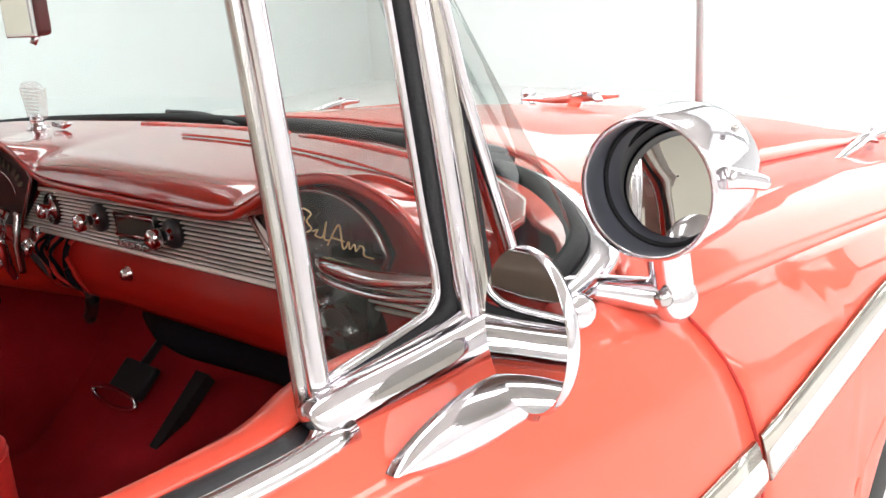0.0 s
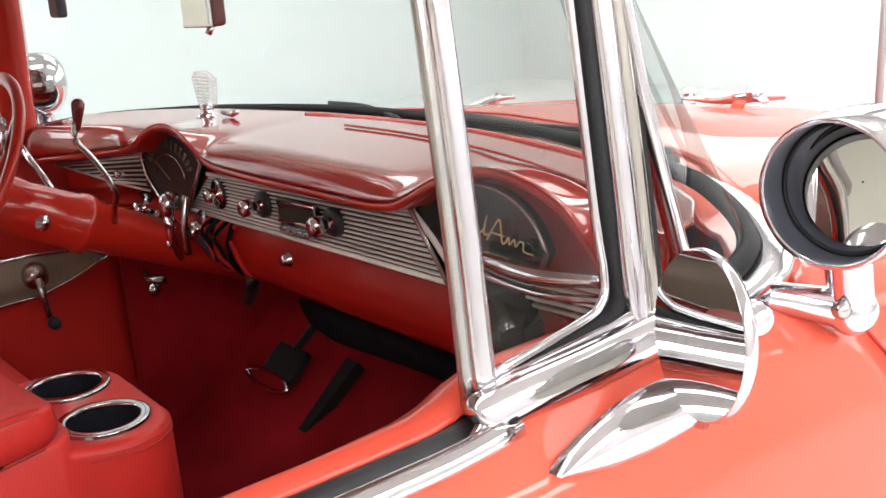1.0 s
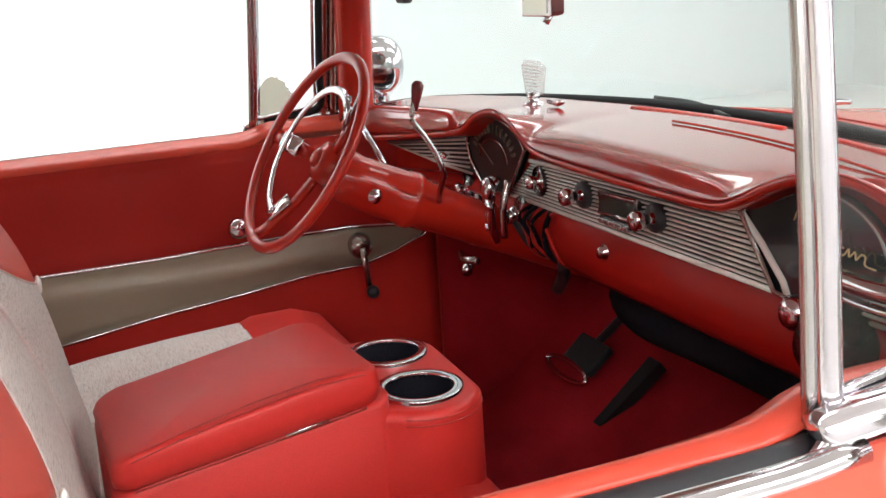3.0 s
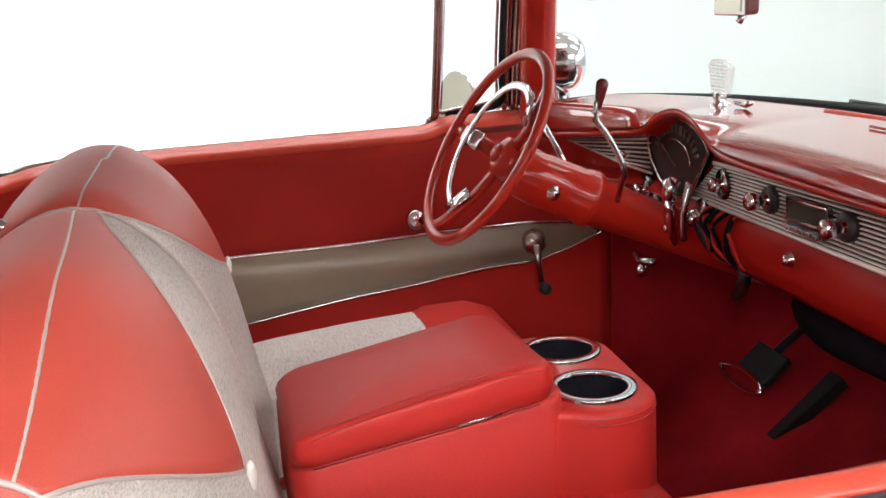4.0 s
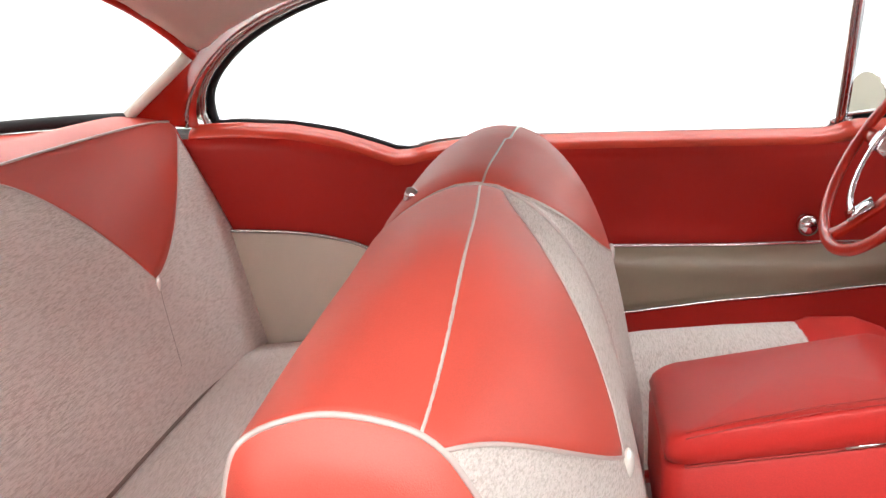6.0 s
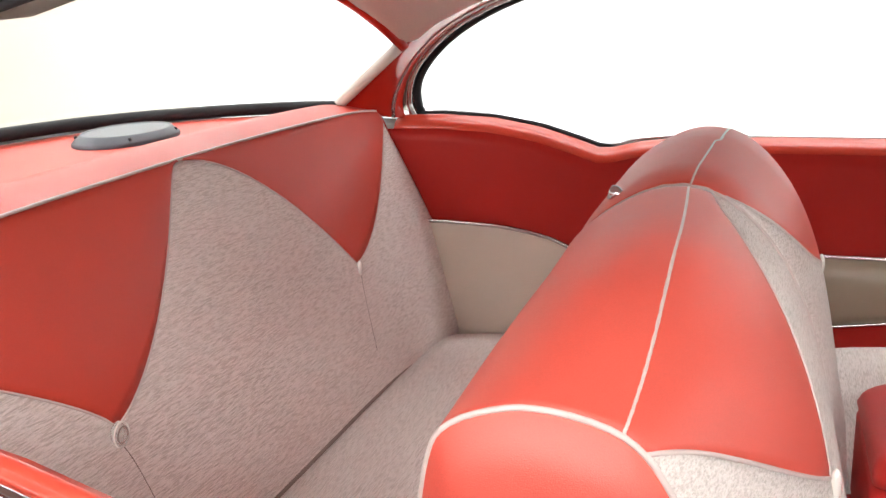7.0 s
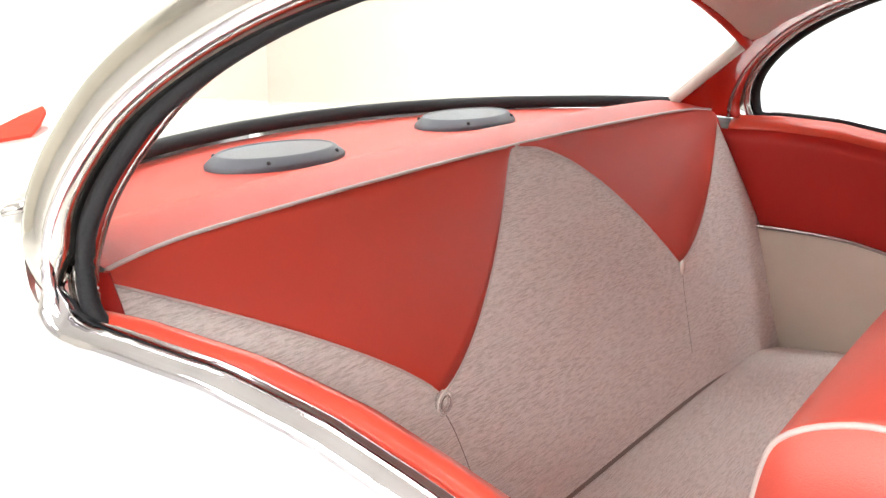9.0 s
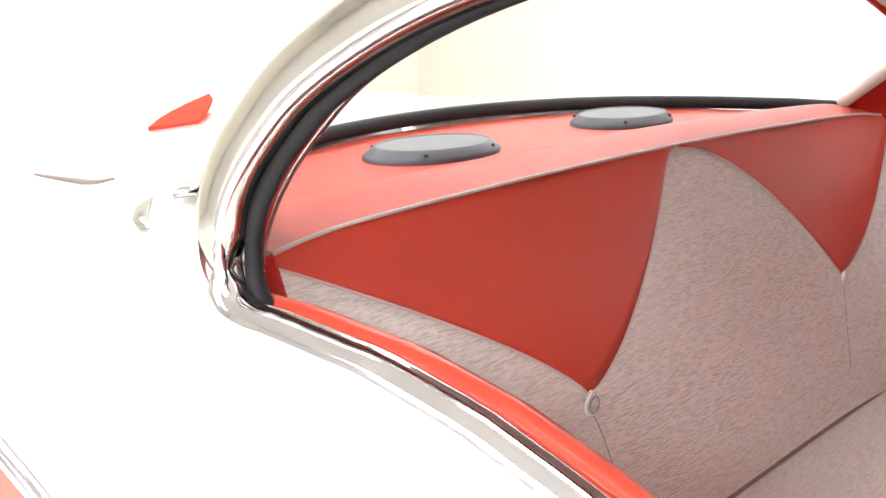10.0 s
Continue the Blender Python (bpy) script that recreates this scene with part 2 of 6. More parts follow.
def tube(path, r, seg=10, closed=False, bm=None, flat=1.0, caps=True, up=(0, 0, 1)):
    """A rod along the path. r: radius or a function of 0..1; flat: the section's height over its width."""
    bm = bm or bmesh.new()
    P = [Vector(p) for p in path]
    n = len(P)
    rings = []
    for i, p in enumerate(P):
        if closed:
            d = P[(i + 1) % n] - P[i - 1]
        else:
            d = P[min(i + 1, n - 1)] - P[max(i - 1, 0)]
        d.normalize()
        side = d.cross(Vector(up))
        if side.length < 1e-3:
            side = d.cross(Vector((0, 1, 0)))
        side.normalize()
        over = side.cross(d)
        rad = r(i / max(1, n - 1)) if callable(r) else r
        rings.append([bm.verts.new(p + rad * (math.cos(a) * side + flat * math.sin(a) * over)) for a in (2 * math.pi * k / seg for k in range(seg))])
    for i in range(n if closed else n - 1):
        A, B = rings[i], rings[(i + 1) % n]
        for k in range(seg):
            bm.faces.new((A[k], A[(k + 1) % seg], B[(k + 1) % seg], B[k]))
    if caps and not closed:
        bm.faces.new(rings[0][::-1])
        bm.faces.new(rings[-1])
    return bm


def band(path, wide, high, bm=None, up=(0, 0, 1), crown=0.35, closed=False):
    """A moulding: a flat bar with a crowned face along the path."""
    shape = [(-0.5, -0.5), (-0.5, 0.1), (-0.36, 0.38), (-0.15, 0.5), (0.15, 0.5), (0.36, 0.38), (0.5, 0.1), (0.5, -0.5)]
    bm = bm or bmesh.new()
    P = [Vector(p) for p in path]
    n = len(P)
    rings = []
    for i, p in enumerate(P):
        d = (P[(i + 1) % n] - P[i - 1]) if closed else (P[min(i + 1, n - 1)] - P[max(i - 1, 0)])
        d.normalize()
        u = up(i / max(1, n - 1)) if callable(up) else up
        side = d.cross(Vector(u)).normalized()
        over = side.cross(d)
        t = i / max(1, n - 1)
        w, h = (wide(t) if callable(wide) else wide), (high(t) if callable(high) else high)
        rings.append([bm.verts.new(p + a * w * side + b * h * over) for a, b in shape])
    k = len(shape)
    for i in range(n if closed else n - 1):
        A, B = rings[i], rings[(i + 1) % n]
        for j in range(k):
            bm.faces.new((A[j], A[(j + 1) % k], B[(j + 1) % k], B[j]))
    if not closed:
        bm.faces.new(rings[0][::-1])
        bm.faces.new(rings[-1])
    return bm


def lathe(profile, origin, axis, seg=40, bm=None, scale=(1, 1)):
    """Turns (radius, height) pairs about an axis."""
    bm = bm or bmesh.new()
    q = Vector((0, 0, 1)).rotation_difference(Vector(axis).normalized()).to_matrix()
    rings = []
    for r, h in profile:
        rings.append([bm.verts.new(Vector(origin) + q @ Vector((max(r, 1e-4) * math.cos(a) * scale[0], max(r, 1e-4) * math.sin(a) * scale[1], h))) for a in (2 * math.pi * k / seg for k in range(seg))])
    for A, B in zip(rings, rings[1:]):
        for k in range(seg):
            bm.faces.new((A[k], A[(k + 1) % seg], B[(k + 1) % seg], B[k]))
    for ring, (r, h) in ((rings[0], profile[0]), (rings[-1], profile[-1])):
        if r < 1e-3:
            bmesh.ops.pointmerge(bm, verts=ring, merge_co=sum((v.co for v in ring), Vector()) / seg)
    return bm


def block(center, size, turn=(0, 0, 0), bm=None):
    bm = bm or bmesh.new()
    m = pose(*center, *turn) @ Matrix.Diagonal((*size, 1))
    bmesh.ops.create_cube(bm, size=1.0, matrix=m)
    return bm


def sphere(center, r, scale=(1, 1, 1), bm=None):
    bm = bm or bmesh.new()
    bmesh.ops.create_uvsphere(bm, u_segments=20, v_segments=12, radius=r, matrix=Matrix.Translation(center) @ Matrix.Diagonal((*scale, 1)))
    return bm


def slab(outline, depth, bm=None):
    """A plate: an outline of 3D points pushed along the vector depth."""
    bm = bm or bmesh.new()
    a = [bm.verts.new(p) for p in outline]
    b = [bm.verts.new(Vector(p) + Vector(depth)) for p in outline]
    bm.faces.new(a)
    bm.faces.new(b[::-1])
    for i in range(len(a)):
        j = (i + 1) % len(a)
        bm.faces.new((a[i], b[i], b[j], a[j]))
    return bm


# ---------- studio ----------
def studio():
    x0, x1, y0, y1, h = -7.0, 7.0, -8.0, 8.0, 4.6
    w = 0.2
    tagged(part("floor", block(((x0 + x1) / 2, (y0 + y1) / 2, -0.1), (x1 - x0 + 2 * w, y1 - y0 + 2 * w, 0.2)), FLOOR_MAT, None, smooth=False), "seamless white painted studio floor", "floor", kind="structure")
    for name, c, s, m in (
        ("wall_left", (x0 - w / 2, 1.65, h / 2), (w, 13.1, h), BRIGHT_WALL),
        ("wall_corner", (x0 - w / 2, -6.55, h / 2), (w, 3.3, h), CREAM_WALL),
        ("wall_right", (x1 + w / 2, 0, h / 2), (w, y1 - y0 + 2 * w, h), GREY_WALL),
        ("wall_front", (0, y1 + w / 2, h / 2), (x1 - x0, w, h), WALL),
        ("wall_back", (0, y0 - w / 2, h / 2), (x1 - x0, w, h), CREAM_WALL),
    ):
        tagged(part(name, block(c, s), m, None, smooth=False), {"wall_back": "cream studio wall behind the car", "wall_corner": "cream end of the studio side wall", "wall_right": "plain grey studio wall"}.get(name, "plain white studio wall"), "wall", kind="structure")
    tagged(part("ceiling", block((0, 0, h + 0.1), (x1 - x0 + 2 * w, y1 - y0 + 2 * w, 0.2)), CEIL, None, smooth=False), "plain grey painted studio ceiling", "ceiling", kind="structure")
    # long soft light panels hung under the ceiling
    first = thing("ceiling_light", "long white soft light panel under the ceiling", "light", group="studio ceiling lights", at=(0, 0, h))
    part("frame", block((0, 0, -0.05), (0.86, 3.46, 0.10)), STEEL, first, smooth=False, bevel=0.006)
    part("diffuser", block((0, 0, -0.105), (0.80, 3.40, 0.014)), LAMP, first, "glowing white diffuser", smooth=False)
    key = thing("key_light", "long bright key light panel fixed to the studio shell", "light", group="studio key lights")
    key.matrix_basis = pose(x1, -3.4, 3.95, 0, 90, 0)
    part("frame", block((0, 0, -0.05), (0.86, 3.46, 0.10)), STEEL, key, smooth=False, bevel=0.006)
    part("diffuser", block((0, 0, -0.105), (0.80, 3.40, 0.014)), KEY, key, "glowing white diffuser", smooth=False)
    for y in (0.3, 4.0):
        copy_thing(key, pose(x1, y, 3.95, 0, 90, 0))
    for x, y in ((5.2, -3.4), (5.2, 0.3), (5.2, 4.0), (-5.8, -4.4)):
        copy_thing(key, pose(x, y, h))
    for k, (x, y) in enumerate(((-4.4, -4.4), (-2.2, -4.4), (0.4, -4.4), (-4.4, 0), (-2.2, 0), (0.4, 0), (-4.4, 4.4), (-2.2, 4.4), (0.4, 4.4))):
        if k == 0:
            first.location = (x, y, h)
        else:
            copy_thing(first, pose(x, y, h))
    # upright light banks hung before the front wall
    def light_bank(x, y, turn, z):
        bank = thing("light_bank", "wide white soft light bank hung before the wall", "light", group="studio light banks")
        bank.matrix_basis = pose(x, y, 0, 0, 0, turn)
        part("case", block((0.06, 0, z), (0.12, 3.0, 2.6)), BLACK, bank, smooth=False, bevel=0.02)
        part("diffuser", block((-0.012, 0, z), (0.02, 2.9, 2.5)), BANK, bank, "glowing white cloth", smooth=False)
        for k in (-1, 1):
            part("hanger", tube([(0.06, k * 1.1, z + 1.29), (0.06, k * 1.1, h)], 0.015, 8), STEEL, bank)
    for x, y, turn, z in ((-3.4, 7.5, 90, 2.85), (0.0, 7.5, 90, 2.85), (3.4, 7.5, 90, 2.85)):
        light_bank(x, y, turn, z)


studio()

# ---------- the car: x to its right, y to its nose ----------
car = thing("car", "coral and white two-door classic hardtop car on the white floor", "car")
ARCH = [(0.870, -0.665, 0.995), (0.872, -0.690, 1.03), (0.868, -0.690, 1.085), (0.857, -0.655, 1.14), (0.842, -0.585, 1.20), (0.825, -0.48, 1.255),
        (0.80, -0.34, 1.30), (0.775, -0.15, 1.345), (0.755, 0.08, 1.375), (0.745, 0.35, 1.385), (0.745, 0.60, 1.375)]
BELT = [(-0.70, 1.0), (-0.62, 1.003), (-0.50, 0.998), (-0.40, 0.981), (-0.32, 0.957), (-0.27, 0.940), (-0.235, 0.942), (-0.19, 0.955), (-0.10, 0.966), (0.1, 0.972), (0.4, 0.976), (0.60, 0.978), (0.66, 0.985), (0.85, 0.985)]


def belt_z(y):
    return interp(y, BELT)


def side_x(z):
    """Half width of the outer skin below the belt."""
    return interp(z, [(0.25, 0.93), (0.45, 0.965), (0.65, 0.975), (0.80, 0.97), (0.90, 0.955), (0.95, 0.935), (0.985, 0.895)])


def door_front(z):
    return interp(z, [(0.3, 1.13), (0.78, 1.12), (0.86, 1.10), (0.94, 1.055), (0.985, 1.01)])


def outer_skin(s):
    """Door and quarter panel on one side; s is 1 on the right, -1 on the left."""
    def skin(y0, y1, arch=False):
        def f(u, v):
            zt = 1.0
            y = y0(0.9) + (y1(0.9) - y0(0.9)) * u
            top = belt_z(y) if y > -0.70 else 0.992 - 0.06 * (-0.70 - y) / 1.55
            low = 0.28
            if arch and abs(y + 1.06) < 0.40:
                low = 0.34 + 0.9 * math.sqrt(0.16 - (y + 1.06) ** 2)
            z = low + (top - low) * (1 - (1 - v) ** 1.6)
            ya, yb = y0(z), y1(z)
            y = ya + (yb - ya) * u
            x = side_x(min(z + 0.985 - top, 0.985))
            return (s * x, y, z)
        return f
    flat_end = lambda z: -0.26 - 0.35 * max(0, 0.92 - z)
    d = part("door_skin", sheet(skin(flat_end, door_front), 40, 26), CORAL, car, "coral painted outer door panel", solid=0.004)
    rear = lambda z: -2.25
    q = part("quarter_panel", sheet(skin(rear, lambda z: flat_end(z) - 0.006, True), 80, 26), WHITE_PAINT, car, "white painted rear quarter panel", solid=0.004)
    gap = [(s * (side_x(z) + 0.002), door_front(z) + 0.003, z) for z in np.linspace(0.32, 0.95, 30)]
    part("door_gap", tube(gap, 0.0024, 6), SEAM_RED, car, "dark gap at the door front")
    return d, q


for s in (1, -1):
    outer_skin(s)


# front fenders, hood and cowl as one smooth nose
def nose_z(x, y):
    ax = abs(x)
    hood = interp(ax, [(0, 1.015), (0.2, 1.012), (0.4, 1.0), (0.55, 0.985), (0.62, 0.975)])
    fend = interp(ax, [(0.62, 0.972), (0.70, 0.977), (0.78, 0.978), (0.84, 0.968), (0.895, 0.94)])
    z = hood if ax < 0.62 else fend
    drop_h = 0.112 * max(0, (y - 1.25)) ** 1.3
    drop_f = 0.075 * max(0, (y - 1.1)) ** 1.2
    k = min(1, max(0, (ax - 0.5) / 0.15))
    return z - drop_h * (1 - k) - drop_f * k + 0.02 * (1 - k)


def cowl_y(x):
    """Where the hood's back edge runs in front of the glass."""
    ax = abs(x)
    return interp(ax, [(0, 1.47), (0.3, 1.44), (0.5, 1.37), (0.62, 1.30), (0.75, 1.17), (0.85, 1.06), (0.9, 1.02)])


def nose():
    def hood(u, v):
        x = -0.62 + 1.24 * u
        y0, y1 = cowl_y(x), 2.44 - 0.03 * (x / 0.62) ** 2
        y = y0 + (y1 - y0) * v
        return (x, y, nose_z(x, y) - 0.25 * max(0, v - 0.92) ** 1.2)
    back = [(x, cowl_y(x) - 0.003, nose_z(x, cowl_y(x)) + 0.002) for x in np.linspace(-0.61, 0.61, 40)]
    part("hood_gap", tube(back, 0.0035, 6), SEAM_RED, car, "dark red gap behind the hood")
    for k in (1, -1):
        part("hood_gap", tube([(k * 0.623, y, nose_z(0.623, y) + 0.001) for y in np.linspace(1.31, 2.4, 30)], 0.003, 6), SEAM_RED, car)
    part("hood", sheet(hood, 50, 40), CORAL, car, "coral painted hood", solid=0.004)
    for s in (1, -1):
        def top(u, v):
            x = 0.626 + (0.895 - 0.626) * u
            y = cowl_y(x) + (2.45 - cowl_y(x)) * v
            return (s * x, y, nose_z(x, y))
        def side(u, v):
            y = door_front(0.94) + 0.006 + (2.45 - door_front(0.94)) * u
            zt = nose_z(0.895, y)
            d = abs(y - 1.84)
            bottom = 0.28 + 0.46 * max(0, 1 - (d / 0.54) ** 4) ** 0.25
            z = bottom + (zt - bottom) * v
            yy = door_front(z) + 0.006 + (2.45 - door_front(z)) * u
            lift = 0.94 - zt
            x = side_x(min(z + lift, 0.985)) if v < 1 else 0.895
            x = 0.895 + (side_x(z + lift) - 0.895) * min(1, (1 - v) * 6) if z + lift > 0.9 else side_x(z + lift)
            return (s * x, yy, z)
        fe = part("fender", sheet(top, 14, 40), CORAL, car, "coral painted front fender", solid=0.004)
        part("fender_side", sheet(side, 60, 24), CORAL, fe, solid=0.004)
        # chrome spear with its white centre line
        rise = [(-0.3, 0.66), (0.4, 0.69), (1.1, 0.779), (1.45, 0.851), (1.8, 0.885), (2.4, 0.89)]
        for name, ya, yb in (("side_spear", 1.125, 2.4), ("door_spear", -0.24, 1.112)):
            ridge = [(y, min(interp(y, rise), nose_z(0.895, y) - 0.055 if y > 1.5 else 9)) for y in np.linspace(ya, yb, 30)]
            path = [(s * (side_x(z) + 0.007), y, z) for y, z in ridge]
            sp = part(name, band(path, 0.056, 0.008, up=(s, 0, 0.1)), ARCH_STEEL, car, "chrome side spear with a white painted band")
            part("white_band", band([(p[0] + s * 0.005, p[1], p[2] - 0.004) for p in path], 0.026, 0.006, up=(s, 0, 0.1)), WHITE_PAINT, sp, "white painted centre band")
        arch = [(s * (side_x(0.6) - 0.004), 1.84 + 0.54 * k, 0.28 + 0.46 * max(0, 1 - abs(k) ** 4) ** 0.25) for k in np.linspace(-1, 1, 40)]
        part("arch_flange", tube(arch, 0.008, 8), CORAL, fe, "coral wheel arch flange")
        # cowl between hood and glass
    def cowl(u, v):
        x = -0.9 + 1.8 * u
        ax = abs(x)
        yb = cowl_y(x) - (0.006 if ax < 0.62 else -0.004)
        yf = interp(ax, [(0, 1.36), (0.3, 1.335), (0.57, 1.235), (0.70, 1.15), (0.80, 1.03), (0.86, 0.93), (0.9, 0.86)])
        y = yf + (yb - yf) * v
        return (x, y, nose_z(min(ax, 0.895), y) + (0.004 * (1 - v) if ax < 0.62 else -0.001 * v))
    part("cowl", sheet(cowl, 60, 8), CORAL, car, "coral cowl panel below the windshield", solid=0.004)


nose()

# windshield with its wrapped corners
WS_LOW = [(-0.872, 0.84, 1.0), (-0.862, 0.94, 1.012), (-0.82, 1.033, 1.021), (-0.7, 1.146, 1.026), (-0.57, 1.219, 1.03), (-0.3, 1.303, 1.034), (0, 1.31, 1.037), (0.3, 1.303, 1.034), (0.57, 1.219, 1.03), (0.7, 1.146, 1.026), (0.82, 1.033, 1.021), (0.862, 0.94, 1.012), (0.872, 0.84, 1.0)]
WS_TOP = [(-0.77, 0.80, 1.375), (-0.765, 0.83, 1.385), (-0.73, 0.89, 1.39), (-0.62, 0.96, 1.40), (-0.5, 1.0, 1.405), (-0.26, 1.04, 1.41), (0, 1.05, 1.412),
          (0.26, 1.04, 1.41), (0.5, 1.0, 1.405), (0.62, 0.96, 1.40), (0.73, 0.89, 1.39), (0.765, 0.83, 1.385), (0.77, 0.80, 1.375)]


def windshield():
    n = 60
    lo, hi = spline(WS_LOW, n), spline(WS_TOP, n)
    def f(u, v):
        i = round(u * n)
        p = lo[i] + (hi[i] - lo[i]) * v
        return Vector(p)
    g = part("windshield", sheet(f, n, 14), GLASS, car, "clear curved wraparound windshield")
    g.visible_shadow = False
    part("gasket", tube(lo, 0.011, 8), RUBBER, g, "black rubber seal")
    out = [p + np.array((0.018 * p[0] / 0.87, 0.02, -0.008)) for p in lo]
    part("reveal_moulding", band(out, 0.034, 0.014, up=lambda t: (0, 0.3, 1)), CHROME, g, "chrome windshield moulding")
    part("header", tube(hi, 0.022, 8), RED_PAINT, g)


windshield()


WS_EDGE = [(0.870, 0.885, 1.01), (0.868, 0.872, 1.06), (0.862, 0.858, 1.12), (0.852, 0.846, 1.19), (0.84, 0.838, 1.27), (0.82, 0.835, 1.37)]


def vent_window(s):
    """Chrome vent window and windshield post at a door's front."""
    X = lambda p: (s * p[0], p[1], p[2])
    bar = spline([X(p) for p in ((0.873, 0.650, 0.990), (0.855, 0.657, 1.12), (0.828, 0.664, 1.29), (0.815, 0.666, 1.37))], 16)
    vw = part("vent_frame", band(bar, 0.019, 0.013, up=(s, -0.7, 0)), CHROME, car, "chrome vent window division bar")
    dark = [Vector(p) + Vector((-s * 0.007, -0.0105, 0)) for p in bar]
    part("run_channel", band(dark, 0.011, 0.009, up=(s * 0.4, -1, 0)), DARK_CHROME, vw, "dull metal glass channel")
    front = [X(p) for p in ((0.872, 0.672, 1.003), (0.870, 0.765, 1.016), (0.868, 0.790, 1.024), (0.864, 0.800, 1.042), (0.857, 0.798, 1.10), (0.835, 0.802, 1.25), (0.815, 0.806, 1.37))]
    fs = spline(front, 40)
    part("weather_strip", tube(fs, 0.0085, 8), RUBBER, vw, "black rubber strip")
    inner = [np.array((p[0], p[1] - 0.010 - 0.004, p[2] + 0.009)) for p in fs]
    part("inner_bead", tube(inner, 0.004, 8), CHROME, vw)
    def pane(u, v):
        z = 1.005 + 0.365 * v
        ya = interp(z, [(0.985, 0.654), (1.12, 0.652), (1.37, 0.656)])
        yb = interp(z, [(1.005, 0.69), (1.02, 0.79), (1.10, 0.796), (1.25, 0.80), (1.37, 0.804)])
        x = interp(z, [(0.985, 0.87), (1.12, 0.855), (1.29, 0.828), (1.37, 0.815)])
        return (s * x, ya + (yb - ya) * u, z)
    g = part("pane", sheet(pane, 8, 14), CLEAR, vw, "clear vent window glass")
    g.visible_shadow = False
    # chrome windshield post and the base casting
    post = [X(p) for p in ((0.880, 0.813, 1.0), (0.872, 0.814, 1.06), (0.862, 0.816, 1.13), (0.842, 0.820, 1.25), (0.82, 0.824, 1.37))]
    ps = spline(post, 30)
    part("windshield_post", band([Vector(p) + Vector((0, -0.007, 0)) for p in ps], 0.020, 0.020, up=(s, -0.35, 0)), CHROME, car, "chrome windshield post")
    part("post_cover", band([Vector(p) + Vector((-s * 0.003, 0.0135, 0)) for p in ps], 0.017, 0.017, up=(s, -0.15, 0)), ARCH_STEEL, car, "polished post cover strip")
    outer = [np.array(X(p)) for p in WS_EDGE]
    part("post_moulding", band(outer, 0.012, 0.018, up=(s, -0.3, 0)), CHROME, car, "narrow chrome post moulding")
    part("post_seal", tube([p + np.array((-s * 0.004, 0.026, 0)) for p in ps], 0.005, 6), RUBBER, car, "black rubber post seal")
    base = [X(p) for p in ((0.8845, 0.630, 0.986), (0.8865, 0.645, 0.9925), (0.888, 0.68, 0.996), (0.889, 0.74, 0.999), (0.889, 0.80, 1.0025), (0.886, 0.842, 1.004))]
    swell = lambda t: 0.5 + 0.5 * min(1, t / 0.12) ** 0.5
    cast = part("vent_base", band(spline(base, 30), lambda t: 0.036 * swell(t), lambda t: 0.026 * swell(t), up=(s, 0, 0.55)), CHROME, car, "chrome vent window base casting")
    upper = [X(p) for p in ((0.877, 0.652, 1.004), (0.878, 0.70, 1.009), (0.878, 0.76, 1.014), (0.877, 0.808, 1.020))]
    part("glass_rail", band(spline(upper, 20), lambda t: 0.013 * swell(t), 0.010, up=(s * 0.5, 0, 1)), CHROME, cast, "chrome glass rail")
    corner = [X(p) for p in ((0.888, 0.640, 0.993), (0.890, 0.631, 0.984), (0.894, 0.612, 0.977), (0.897, 0.59, 0.974))]
    part("base_tail", tube(spline(corner, 14), lambda t: 0.009 - 0.006 * t, 10), CHROME, cast)
    # painted inner post
    ya = 0.868 if s > 0 else 0.86
    ip = [X(p) for p in ((0.832 if s > 0 else 0.81, ya, 0.99), (0.818 if s > 0 else 0.80, ya, 1.10), (0.798 if s > 0 else 0.785, ya, 1.25), (0.775 if s > 0 else 0.765, ya - 0.005, 1.385))]
    part("inner_post", band(spline(ip, 20), 0.022 if s > 0 else 0.075, 0.03 if s > 0 else 0.06, up=(-s, -0.5, 0)), RED_PAINT, car, "red painted inner windshield post")


for s in (1, -1):
    vent_window(s)


